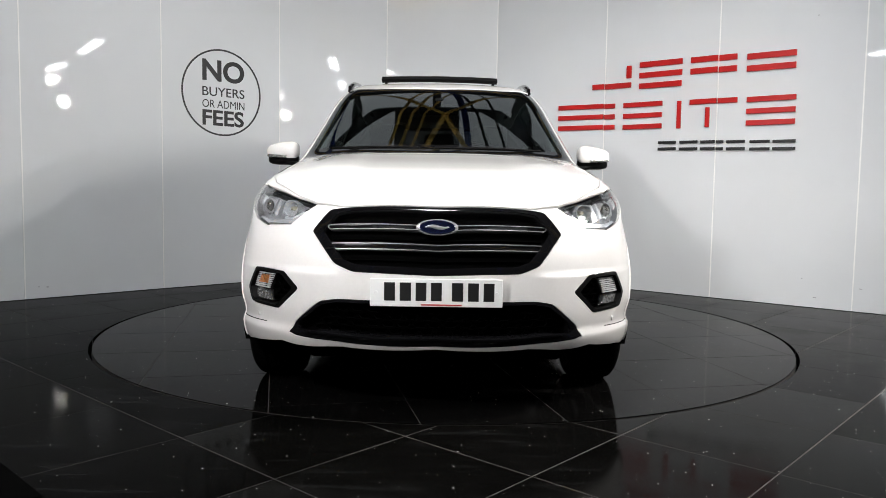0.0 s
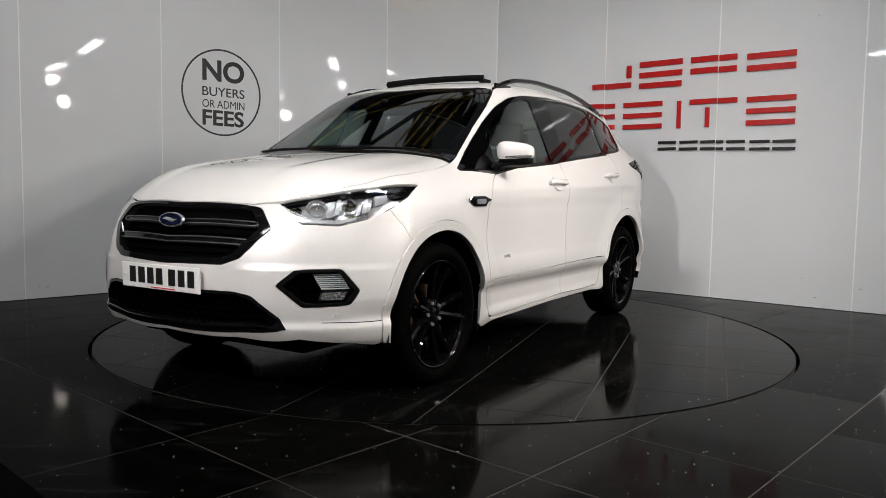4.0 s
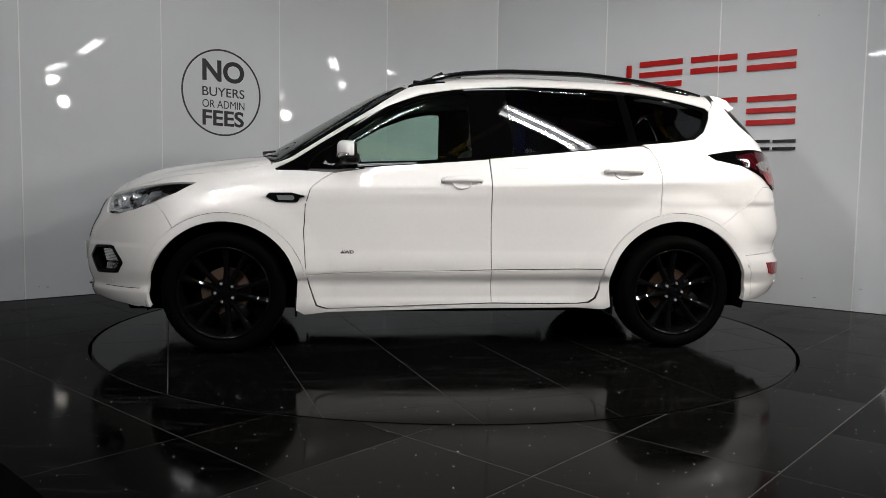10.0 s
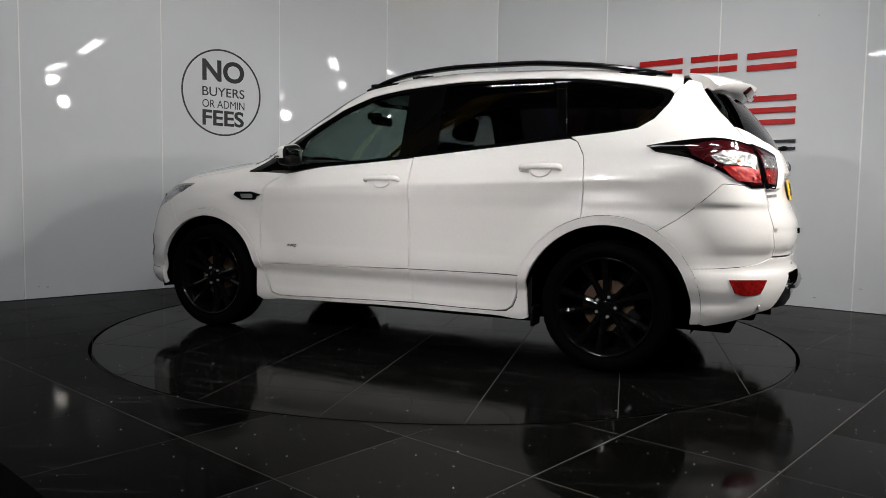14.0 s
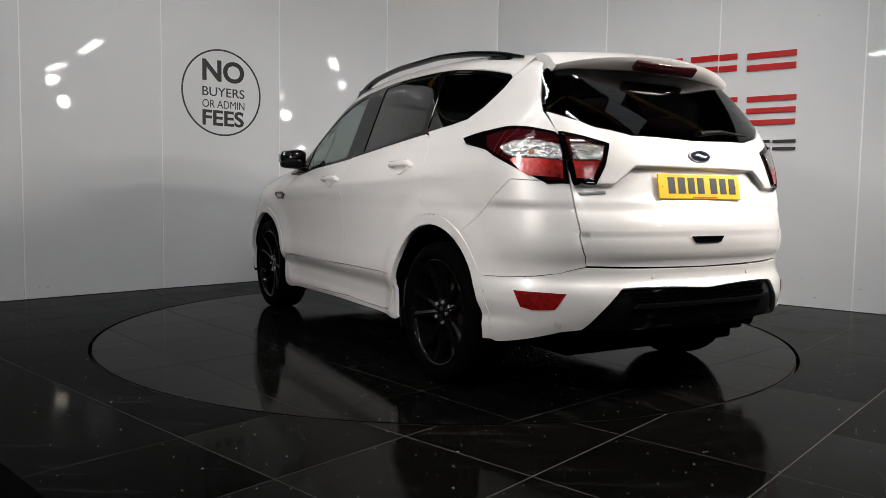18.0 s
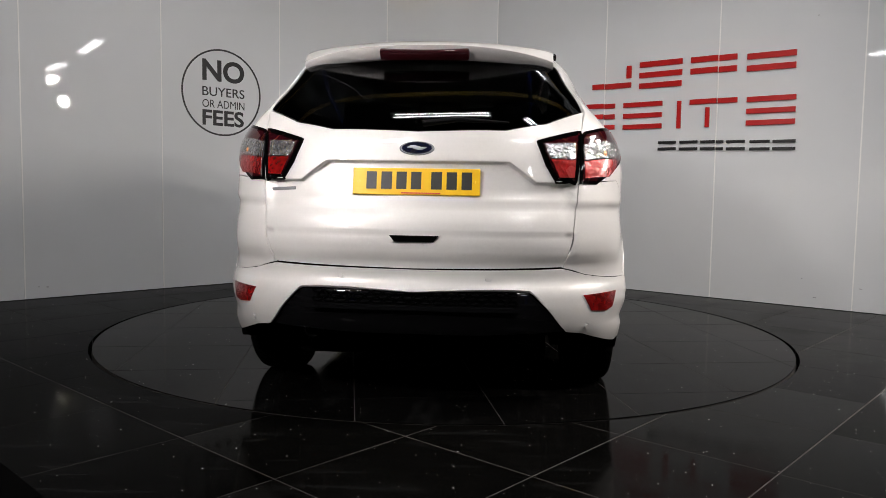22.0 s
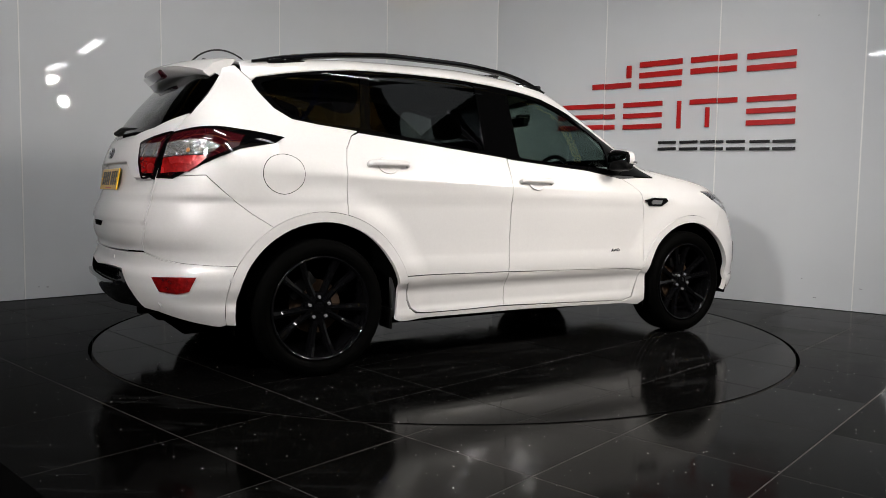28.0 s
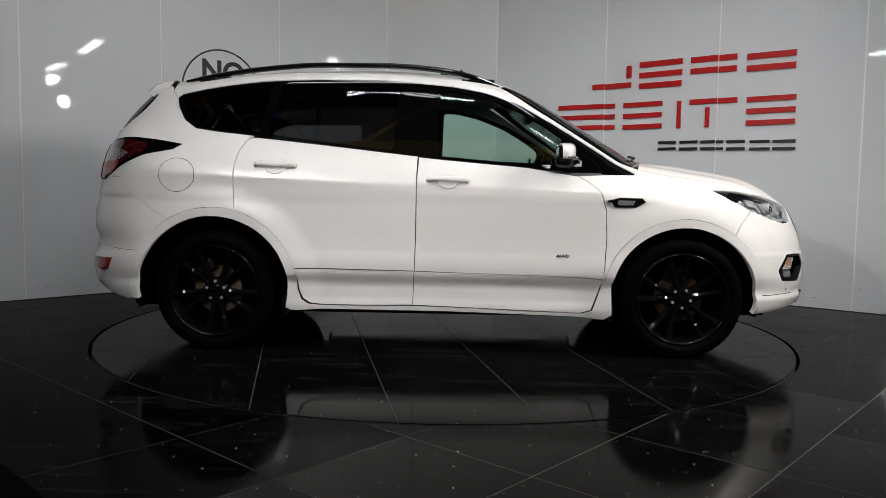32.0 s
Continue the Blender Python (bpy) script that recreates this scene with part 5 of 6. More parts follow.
# fog lamp pockets
for sgn in (1, -1):
    fogl = new("fog_lamp")
    fogl.parent = car
    fogl["label"] = "black six-sided pocket with a clear fog and indicator lamp"
    mir = lambda q: [(x, y * sgn, z) for x, y, z in q]
    v, f, l = skin("front", mir(FOG), soft=0.012, gap=0.0, grid=0.03, off=-0.05, thick=0.004)
    mesh_object("backing", v, f, BLACK_MATT, fogl, "", True, l)
    mid = np.mean(FOG, 0)
    F_IN = [tuple(mid + 0.84 * (np.array(q) - mid)) for q in FOG]
    v, f, l = skin("front", mir(FOG), soft=0.012, gap=0.001, holes=[(mir(F_IN), 0.012)], grid=0.02, off=0.002, thick=0.05)
    mesh_object("surround", v, f, BLACK_SATIN, fogl, "", True, l)
    FL = [(1.970, 0.768, 0.592), (2.050, 0.682, 0.588), (2.025, 0.715, 0.515), (2.040, 0.705, 0.468), (1.950, 0.790, 0.470), (1.930, 0.802, 0.518)]
    v, f, l = skin("front", mir(FL), gap=0.002, grid=0.02, off=-0.020, thick=0.02)
    mesh_object("lens", v, f, DARK_CHROME, fogl, "clear lens over a dark reflector", True, l)
    for k in range(8):
        z = 0.584 - 0.0085 * k
        t0, t1 = (0.588 - z) / 0.073, (0.592 - z) / 0.074
        a = (2.048 - 0.025 * t0, 0.686 + 0.033 * t0)
        b = (1.966 - 0.034 * t1, 0.766 + 0.032 * t1)
        v, f, l = skin("front", mir([(b[0], b[1], z + 0.0028), (a[0], a[1], z + 0.0028), (a[0], a[1], z - 0.0028), (b[0], b[1], z - 0.0028)]), gap=0, grid=0.03, off=-0.012, thick=0.008)
        mesh_object("lens_rib", v, f, LAMP_SILVER, fogl, "", True, l)
    v, f, l = skin("front", mir([(2.022, 0.722, 0.506), (2.032, 0.716, 0.474), (1.957, 0.783, 0.476), (1.945, 0.790, 0.508)]), gap=0, grid=0.02, off=-0.014, thick=0.01)
    mesh_object("lower_lens", v, f, CLEAR_LENS, fogl, "clear lower lens", True, l)
    if sgn < 0:
        IND = [(1.985, 0.752, 0.580), (2.025, 0.708, 0.580), (2.020, 0.715, 0.540), (1.965, 0.770, 0.540)]
        v, f, l = skin("front", mir(IND), gap=0.002, grid=0.02, off=-0.010, thick=0.02)
        mesh_object("indicator", v, f, AMBER, fogl, "amber indicator bulb", True, l)
    honeycomb("mesh", fogl, 0, 0.055, 0.485, 0.585, lambda y, z, d, s=sgn: (float(nose(z)) - 0.30 * (0.635 + y) ** 2 - 0.35 * (0.635 + y) ** 4 - 0.025 - d, (0.635 + y) * s, z), 0.045, 0.022)

# tail lamps
for sgn in (1, -1):
    tl = new("tail_lamp")
    tl.parent = car
    tl["label"] = "wraparound tail lamp, red with clear band in a black frame"
    mir = lambda q: [(x, y * sgn, z) for x, y, z in q]
    v, f, l = skin("rear", mir(TAIL_LAMP), gap=0.001, grid=0.03, off=0.006, thick=0.02)
    mesh_object("frame", v, f, TRIM_BLACK, tl, "gloss black frame", True, l)
    v, f, l = skin("rear", mir([(-1.70, 0.82, 1.186)] + TAIL_LAMP[2:-1] + [(-1.735, 0.83, 1.130)]), gap=0.014, grid=0.025, off=0.009, thick=0.010)
    mesh_object("smoked_lens", v, f, RED_WING, tl, "smoked dark red lens", True, l)
    for nm, mat, q in (("clear_band", CLEAR_LENS, [(-2.060, 0.70, 1.156), (-1.93, 0.755, 1.156), (-1.875, 0.775, 1.146), (-1.825, 0.795, 1.118), (-1.85, 0.79, 1.092), (-1.88, 0.78, 1.083), (-2.077, 0.70, 1.083)]),
                       ("red_field", RED_LENS, [(-2.077, 0.70, 1.080), (-1.88, 0.78, 1.080), (-1.868, 0.785, 1.070), (-1.91, 0.78, 1.030), (-1.945, 0.77, 1.006), (-2.086, 0.70, 1.006)])):
        v, f, l = skin("rear", mir(q), gap=0.001, grid=0.02, off=0.0115, thick=0.010)
        mesh_object(nm, v, f, mat, tl, "", True, l)
    bm = bmesh.new()
    bmesh.ops.create_uvsphere(bm, u_segments=14, v_segments=10, radius=0.016, matrix=Matrix.Translation(onto([(-1.94, 0.755 * sgn, 1.105)])[0]))
    part("indicator_bulb", bm, AMBER, tl, "amber bulb")
    gl = new("gate_lamp")
    gl.parent = car
    gl["label"] = "tailgate half of the tail lamp, red and clear"
    v, f, l = skin("rear", mir(GATE_LAMP), gap=-0.006, grid=0.025, off=0.0045, thick=0.02)
    mesh_object("frame", v, f, TRIM_BLACK, gl, "gloss black frame", True, l)
    v, f, l = skin("rear", mir(GATE_LAMP), gap=0.013, grid=0.025, off=0.009, thick=0.010)
    mesh_object("smoked_lens", v, f, RED_WING, gl, "smoked dark red lens", True, l)
    for nm, mat, q in (("clear_band", CLEAR_LENS, [(-2.072, 0.655, 1.156), (-2.125, 0.516, 1.145), (-2.145, 0.545, 1.085), (-2.09, 0.655, 1.083)]),
                       ("red_field", RED_LENS, [(-2.09, 0.655, 1.080), (-2.145, 0.550, 1.082), (-2.15, 0.588, 1.006), (-2.11, 0.650, 1.006)])):
        v, f, l = skin("rear", mir(q), gap=0.001, grid=0.02, off=0.0115, thick=0.010)
        mesh_object(nm, v, f, mat, gl, "", True, l)

# rear reflectors, diffuser, exhausts
REFL = [(-1.945, 0.835, 0.528), (-2.13, 0.70, 0.525), (-2.10, 0.735, 0.455), (-2.02, 0.79, 0.450), (-1.975, 0.82, 0.462)]
pair("rear_reflector", RED_LENS, car, "rear", REFL, grid=0.025, off=0.008, thick=0.02, gap=0.001)
DIFF = both([(-2.27, 0, 0.549), (-2.21, 0.465, 0.542), (-2.185, 0.56, 0.447), (-2.15, 0.635, 0.352), (-2.20, 0.45, 0.35), (-2.22, 0, 0.345)])
diffuser = panel("rear_diffuser", BLACK_GLOSS, car, "rear", DIFF, "gloss black diffuser panel", grid=0.035, off=-0.012, thick=0.03)
honeycomb("mesh", diffuser, 0, 0.40, 0.495, 0.535, lambda y, z, d: (-(float(tail(z)) - 0.08 * y * y - 0.45 * y ** 4) + 0.004 + d * 0.4, y, z), 0.05, 0.018)
lip = both([(-2.27, 0, 0.478), (-2.22, 0.40, 0.478), (-2.22, 0.42, 0.462), (-2.27, 0, 0.462)])
v, f, l = skin("rear", lip, gap=0, grid=0.03, off=0.014, thick=0.03)
mesh_object("fin", v, f, BLACK_GLOSS, diffuser, "", True, l)
for sgn in (1, -1):
    bm = bmesh.new()
    m = Matrix.Translation((-2.03, 0.44 * sgn, 0.350)) @ Matrix.Rotation(math.pi / 2, 4, "Y")
    lathe(bm, [(0.030, 0.1), (0.034, 0.1), (0.038, -0.10), (0.034, -0.105), (0.030, -0.08)], 20, m)
    part("exhaust_tip", bm, BLACK_SATIN, car, "round dark steel exhaust tip")
    for x, y, z in ((-2.215, 0.30, 0.590), (-2.10, 0.72, 0.385)):
        q = onto([(x, y * sgn, z)])[0]
        n = slope(np.array([q]))[0]
        q = q + n * 0.004
        bm = bmesh.new()
        cyl(bm, Matrix.Translation(q) @ Vector(n).to_track_quat("Z", "Y").to_matrix().to_4x4(), 0.0115, 0.0105, 0.010, 20)
        ps = part("parking_sensor", bm, PAINT, car)
        bm = bmesh.new()
        lathe(bm, [(0.012, -0.004), (0.0145, -0.004), (0.0145, 0.0012), (0.012, 0.0012)], 20, Matrix.Translation(q) @ Vector(n).to_track_quat("Z", "Y").to_matrix().to_4x4(), close=True)
        part("ring", bm, SILVER, ps)
    for x, y, z in ((1.985, 0.775, 0.405), (1.725, 0.90, 0.545), (-1.80, 0.88, 0.515)):
        q = onto([(x, y * sgn, z)])[0]
        n = slope(np.array([q]))[0]
        m = Matrix.Translation(q + n * (0.004 if x < 0 else 0.0)) @ Vector(n).to_track_quat("Z", "Y").to_matrix().to_4x4()
        bm = bmesh.new()
        cyl(bm, m, 0.010, 0.009, 0.008, 20)
        ps = part("parking_sensor", bm, PAINT, car)
        bm = bmesh.new()
        lathe(bm, [(0.0105, -0.004), (0.0125, -0.004), (0.0125, 0.0012), (0.0105, 0.0012)], 20, m, close=True)
        part("ring", bm, SILVER, ps)

# ---------------------------------------------------------------- fittings on the skin
def skin_frame(x, y, z):
    """A frame on the skin: x axis along the car's length, y axis up, z axis outward."""
    q = onto([(x, y, z)])[0]
    n = Vector(slope(np.array([q]))[0]).normalized()
    fwd = Vector((1, 0, 0)) if y < 0 else Vector((-1, 0, 0))
    ux = (fwd - n * fwd.dot(n)).normalized()
    uy = n.cross(ux)
    return Matrix(((ux.x, uy.x, n.x, q[0]), (ux.y, uy.y, n.y, q[1]), (ux.z, uy.z, n.z, q[2]), (0, 0, 0, 1)))


for sgn, fdoor, rdoor in ((1, front_doors[0], rear_doors[0]), (-1, front_doors[1], rear_doors[1])):
    for (x, z), door in (((-0.005, 1.0), fdoor), ((-0.985, 1.072), rdoor)):
        m = skin_frame(x, 0.89 * sgn, z)
        h = new("door_handle")
        h.parent = door
        bm = bmesh.new()
        L = 0.115
        pts = [(-L, 0, -0.004), (-L * 0.97, 0.0, 0.020), (-L * 0.86, 0.0, 0.030), (0, 0.0, 0.033), (L * 0.86, 0.0, 0.030), (L * 0.97, 0.0, 0.020), (L, 0, -0.004)]
        tube(bm, [m @ Vector(p) for p in pts], [0.012, 0.015, 0.016, 0.015, 0.016, 0.015, 0.012], 12, 0.7, up=m.to_3x3() @ Vector((0, 0, 1)))
        part("grip", bm, PAINT, h)
        # hollow behind the grip, as a shallow dish in the door skin
        bm = bmesh.new()
        lathe(bm, [(1.0, -0.001), (0.95, 0.0045), (0.88, 0.005), (0.72, 0.0028), (0.4, 0.0012), (0.0001, 0.001)], 32, m @ Matrix.Diagonal((0.062, 0.050, 1, 1)))
        part("cup", bm, PAINT, h)
    # badge on the front door
    m = skin_frame(0.655, 0.90 * sgn, 0.587)
    fit_text("awd_badge", "AWD", m, 0.0, -0.009, 0.074, 0.018, CHROME, car, 0.004, 0.004)
    # side vent
    m = skin_frame(1.005, 0.90 * sgn, 0.893)
    vnt = new("side_vent")
    vnt.parent = car
    vnt["label"] = "black and chrome side vent"
    k = 1 if sgn < 0 else -1
    bm = bmesh.new()
    prism(bm, [(k * x, y) for x, y in ((0.105, 0.005), (0.085, 0.026), (-0.04, 0.028), (-0.085, 0.016), (-0.11, 0.012), (-0.11, 0.004), (-0.085, 0.0), (-0.07, -0.024), (0.05, -0.026))][::k], m @ Matrix.Translation((0, 0, -0.004)), 0.012)
    part("surround", bm, BLACK_GLOSS, vnt, smooth=False)
    bm = bmesh.new()
    prism(bm, [(k * x, y) for x, y in ((0.045, 0.012), (-0.045, 0.014), (-0.055, -0.002), (-0.045, -0.013), (0.035, -0.013))][::k], m @ Matrix.Translation((0, 0, 0.006)), 0.006)
    part("insert", bm, SILVER, vnt, "silver insert", smooth=False)

    # door mirror
    mi = new("door_mirror")
    mi.parent = car
    mi["label"] = "white door mirror on a black foot"
    bm = bmesh.new()
    bmesh.ops.create_uvsphere(bm, u_segments=28, v_segments=18, radius=1)
    for vtx in bm.verts:
        c = vtx.co
        sx, sy, sz = [math.copysign(abs(t) ** 0.62, t) for t in c]
        yy = sy * 0.112
        vtx.co = Vector((0.665 + sx * 0.062 * (1.0 - 0.18 * sy) - (0.035 * (sy * 0.5 + 0.5)), sgn * (0.935 + yy), 1.170 + sz * (0.062 - 0.010 * sy) + 0.006 * (1 - sy)))
    bmesh.ops.bisect_plane(bm, geom=list(bm.verts) + list(bm.edges) + list(bm.faces), plane_co=(0, 0, 1.128), plane_no=(0, 0, 1), clear_inner=True)
    bmesh.ops.bisect_plane(bm, geom=list(bm.verts) + list(bm.edges) + list(bm.faces), plane_co=(0.612, 0, 0), plane_no=(1, 0, 0), clear_inner=True)
    bmesh.ops.holes_fill(bm, edges=[e for e in bm.edges if e.is_boundary], sides=0)
    part("cap", bm, PAINT, mi)
    bm = bmesh.new()
    bmesh.ops.create_uvsphere(bm, u_segments=28, v_segments=18, radius=1)
    for vtx in bm.verts:
        c = vtx.co
        sx, sy, sz = [math.copysign(abs(t) ** 0.62, t) for t in c]
        vtx.co = Vector((0.662 + sx * 0.060 * (1.0 - 0.18 * sy) - (0.035 * (sy * 0.5 + 0.5)), sgn * (0.935 + sy * 0.109), 1.168 + sz * (0.060 - 0.010 * sy) + 0.006 * (1 - sy)))
    bmesh.ops.bisect_plane(bm, geom=list(bm.verts) + list(bm.edges) + list(bm.faces), plane_co=(0.596, 0, 0), plane_no=(1, 0, 0), clear_inner=True)
    bmesh.ops.bisect_plane(bm, geom=list(bm.verts) + list(bm.edges) + list(bm.faces), plane_co=(0.616, 0, 0), plane_no=(-1, 0, 0), clear_inner=True)
    bmesh.ops.holes_fill(bm, edges=[e for e in bm.edges if e.is_boundary], sides=0)
    part("rear_shell", bm, BLACK_SATIN, mi, "black rear shell")
    bm = bmesh.new()
    bmesh.ops.create_uvsphere(bm, u_segments=28, v_segments=14, radius=1)
    for vtx in bm.verts:
        c = vtx.co
        sx, sy, sz = [math.copysign(abs(t) ** 0.62, t) for t in c]
        vtx.co = Vector((0.652 + sx * 0.060 - 0.03 * (sy * 0.5 + 0.5), sgn * (0.932 + sy * 0.106), 1.122 + sz * 0.040))
    part("lower_shell", bm, BLACK_SATIN, mi, "black lower shell")
    bm = bmesh.new()
    box(bm, (0.602, 0.935 * sgn, 1.155), (0.012, 0.20, 0.125), bevel=0.005)
    part("bezel", bm, BLACK_SATIN, mi)
    bm = bmesh.new()
    box(bm, (0.5945, 0.935 * sgn, 1.157), (0.004, 0.182, 0.108), bevel=0.0015)
    part("mirror_glass", bm, MIRROR, mi, "mirror glass")
    bm = bmesh.new()
    tube(bm, [(0.70, 0.80 * sgn, 1.075), (0.68, 0.86 * sgn, 1.092), (0.66, 0.91 * sgn, 1.10)], [0.045, 0.034, 0.036], 12, 0.5)
    part("foot", bm, BLACK_SATIN, mi, "black foot")
    bm = bmesh.new()
    tube(bm, [(0.722, 0.90 * sgn, 1.137), (0.718, 0.97 * sgn, 1.139), (0.690, 1.025 * sgn, 1.143), (0.645, 1.040 * sgn, 1.146)], [0.008, 0.011, 0.012, 0.008], 8)
    part("indicator", bm, CLEAR_LENS, mi, "clear indicator strip")

    piv = Matrix.Translation((0.68, 0.86 * sgn, 1.10))
    mi.matrix_basis = piv @ Matrix.Diagonal((0.86, 0.88, 0.86, 1)) @ piv.inverted()

    # roof rail
    rl = new("roof_rail")
    rl.parent = car
    rl["label"] = "black roof rail"
    bm = bmesh.new()
    zs = curve([-1.60, -1.445, -1.098, -0.752, -0.406, -0.06, 0.148, 0.29], [1.592, 1.622, 1.673, 1.698, 1.699, 1.676, 1.634, 1.585])
    xs = np.linspace(-1.60, 0.29, 34)
    tube(bm, [(x, (0.578 - 0.02 * max(0, -x - 1.1)) * sgn, float(zs(x)) - 0.012) for x in xs], [0.006 + 0.014 * min(1, (k + 1) / 4, (34 - k) / 4) for k in range(34)], 10, 0.8)
    part("bar", bm, BLACK_GLOSS, rl)
    for x in (0.16, -1.42):
        bm = bmesh.new()
        box(bm, (x, 0.577 * sgn, float(zs(x)) - 0.034), (0.20, 0.024, 0.034), bevel=0.008)
        part("stanchion", bm, BLACK_GLOSS, rl)

# fuel flap on the right side
q = []
for k in range(28):
    a = 2 * math.pi * k / 28
    q.append((-1.548 + 0.102 * math.cos(a), -0.88, 1.012 + 0.095 * math.sin(a)))
v, f, l = skin("rear", q, gap=0.0, grid=0.03, off=0.0015, thick=0.012)
mesh_object("fuel_flap", v, f, PAINT, car, "", True, l)
fl = np.array(q)
ring_uv = onto(fl)
bm = bmesh.new()
tube(bm, [tuple(p) for p in ring_uv] + [tuple(ring_uv[0])], 0.0022, 5, up=(0, 1, 0))
part("flap_gap", bm, BLACK_MATT, car)

# spoiler
bm = bmesh.new()
sec = []
for y in np.linspace(-0.562, 0.562, 31):
    t = abs(y) / 0.562
    x0 = -1.675 - 0.03 * (1 - t ** 2)
    z0 = float(onto([(x0, y * 0.93, 1.6)])[0][2]) + 0.004
    xe = -1.985 + 0.46 * y * y
    ze = 1.568 - 0.050 * t ** 3
    ring = [(x0, z0), (x0 + (xe - x0) * 0.35, z0 + (ze - z0) * 0.25 + 0.010), (x0 + (xe - x0) * 0.7, z0 + (ze - z0) * 0.62 + 0.012), (xe + 0.02, ze + 0.006), (xe, ze - 0.004), (xe + 0.004, ze - 0.013),
            (xe + 0.044, ze - 0.050 + 0.012 * t ** 4), (xe + 0.075, ze - 0.054 + 0.012 * t ** 4), (-1.815 + 0.24 * y * y, 1.53 - 0.025 * t ** 3)]
    sec.append([bm.verts.new((px, y * (1.0 if t < 0.97 else 0.995), pz)) for px, pz in ring])
for a, b in zip(sec, sec[1:]):
    n = len(a)
    for k in range(n):
        bm.faces.new((a[k], b[k], b[(k + 1) % n], a[(k + 1) % n]))
bm.faces.new(sec[0])
bm.faces.new(sec[-1][::-1])
part("spoiler", bm, PAINT, car, angle=50)
bm = bmesh.new()
box(bm, (0, 0, 0), (0.03, 0.39, 0.052), pose(-1.950, 0, 1.531, 0, -47, 0), bevel=0.010)
part("brake_light", bm, RED_DARK, car, "red high brake light")

# rear wiper, tailgate handle
bm = bmesh.new()
tube(bm, [tuple(onto([(-2.12, -0.02, 1.215)])[0] + np.array([-0.02, 0, 0])), tuple(onto([(-2.1, -0.16, 1.222)])[0] + np.array([-0.028, 0, 0.004])), tuple(onto([(-2.1, -0.37, 1.218)])[0] + np.array([-0.015, 0, 0.006]))], [0.024, 0.017, 0.006], 10, 0.6)
part("rear_wiper", bm, BLACK_SATIN, car, "black rear wiper")
m = facing(-2.2465, 0, 0.748, True, 0.05)
bm = bmesh.new()
prism(bm, [(-0.10, 0.014), (-0.078, -0.012), (0.078, -0.012), (0.10, 0.014)], m @ Matrix.Translation((0, 0, -0.006)), 0.009)
part("gate_handle_slot", bm, BLACK_MATT, car, smooth=False)
# model script: a plain raised stroke
bm = bmesh.new()
mm = Matrix.Translation(onto([(-2.12, 0.575, 0.945)])[0]) @ facing(0, 0, 0, True, 0.15).to_3x3().to_4x4() @ Matrix.Rotation(-0.36, 4, "Y")
box(bm, (0, 0, 0.003), (0.125, 0.014, 0.004), mm, bevel=0.0015)
part("model_script", bm, BADGE_SILVER, car, "chrome script bar")

# wipers at the windscreen's foot
for y0, y1 in ((0.55, -0.02), (-0.10, -0.58)):
    bm = bmesh.new()
    a, c, d = [onto([(1.20 - 0.4 * yy * yy, yy, 1.13)])[0] + np.array([0.0, 0, 0.018]) for yy in (y0, (y0 + y1) / 2, y1)]
    tube(bm, [tuple(a), tuple(c), tuple(d)], [0.006, 0.009, 0.007], 6)
    part("wiper", bm, BLACK_SATIN, car, "black wiper")
# raised sunroof deflector
bm = bmesh.new()
tube(bm, [(0.10 - 0.28 * y * y, y, 1.684 - 0.02 * y * y) for y in np.linspace(-0.385, 0.385, 15)], 0.017, 4, 1.2)
for y in (-0.36, 0.36):
    box(bm, (0.0, y, 1.668), (0.14, 0.015, 0.03))
part("sunroof_deflector", bm, BLACK_SATIN, car, "black raised sunroof deflector")


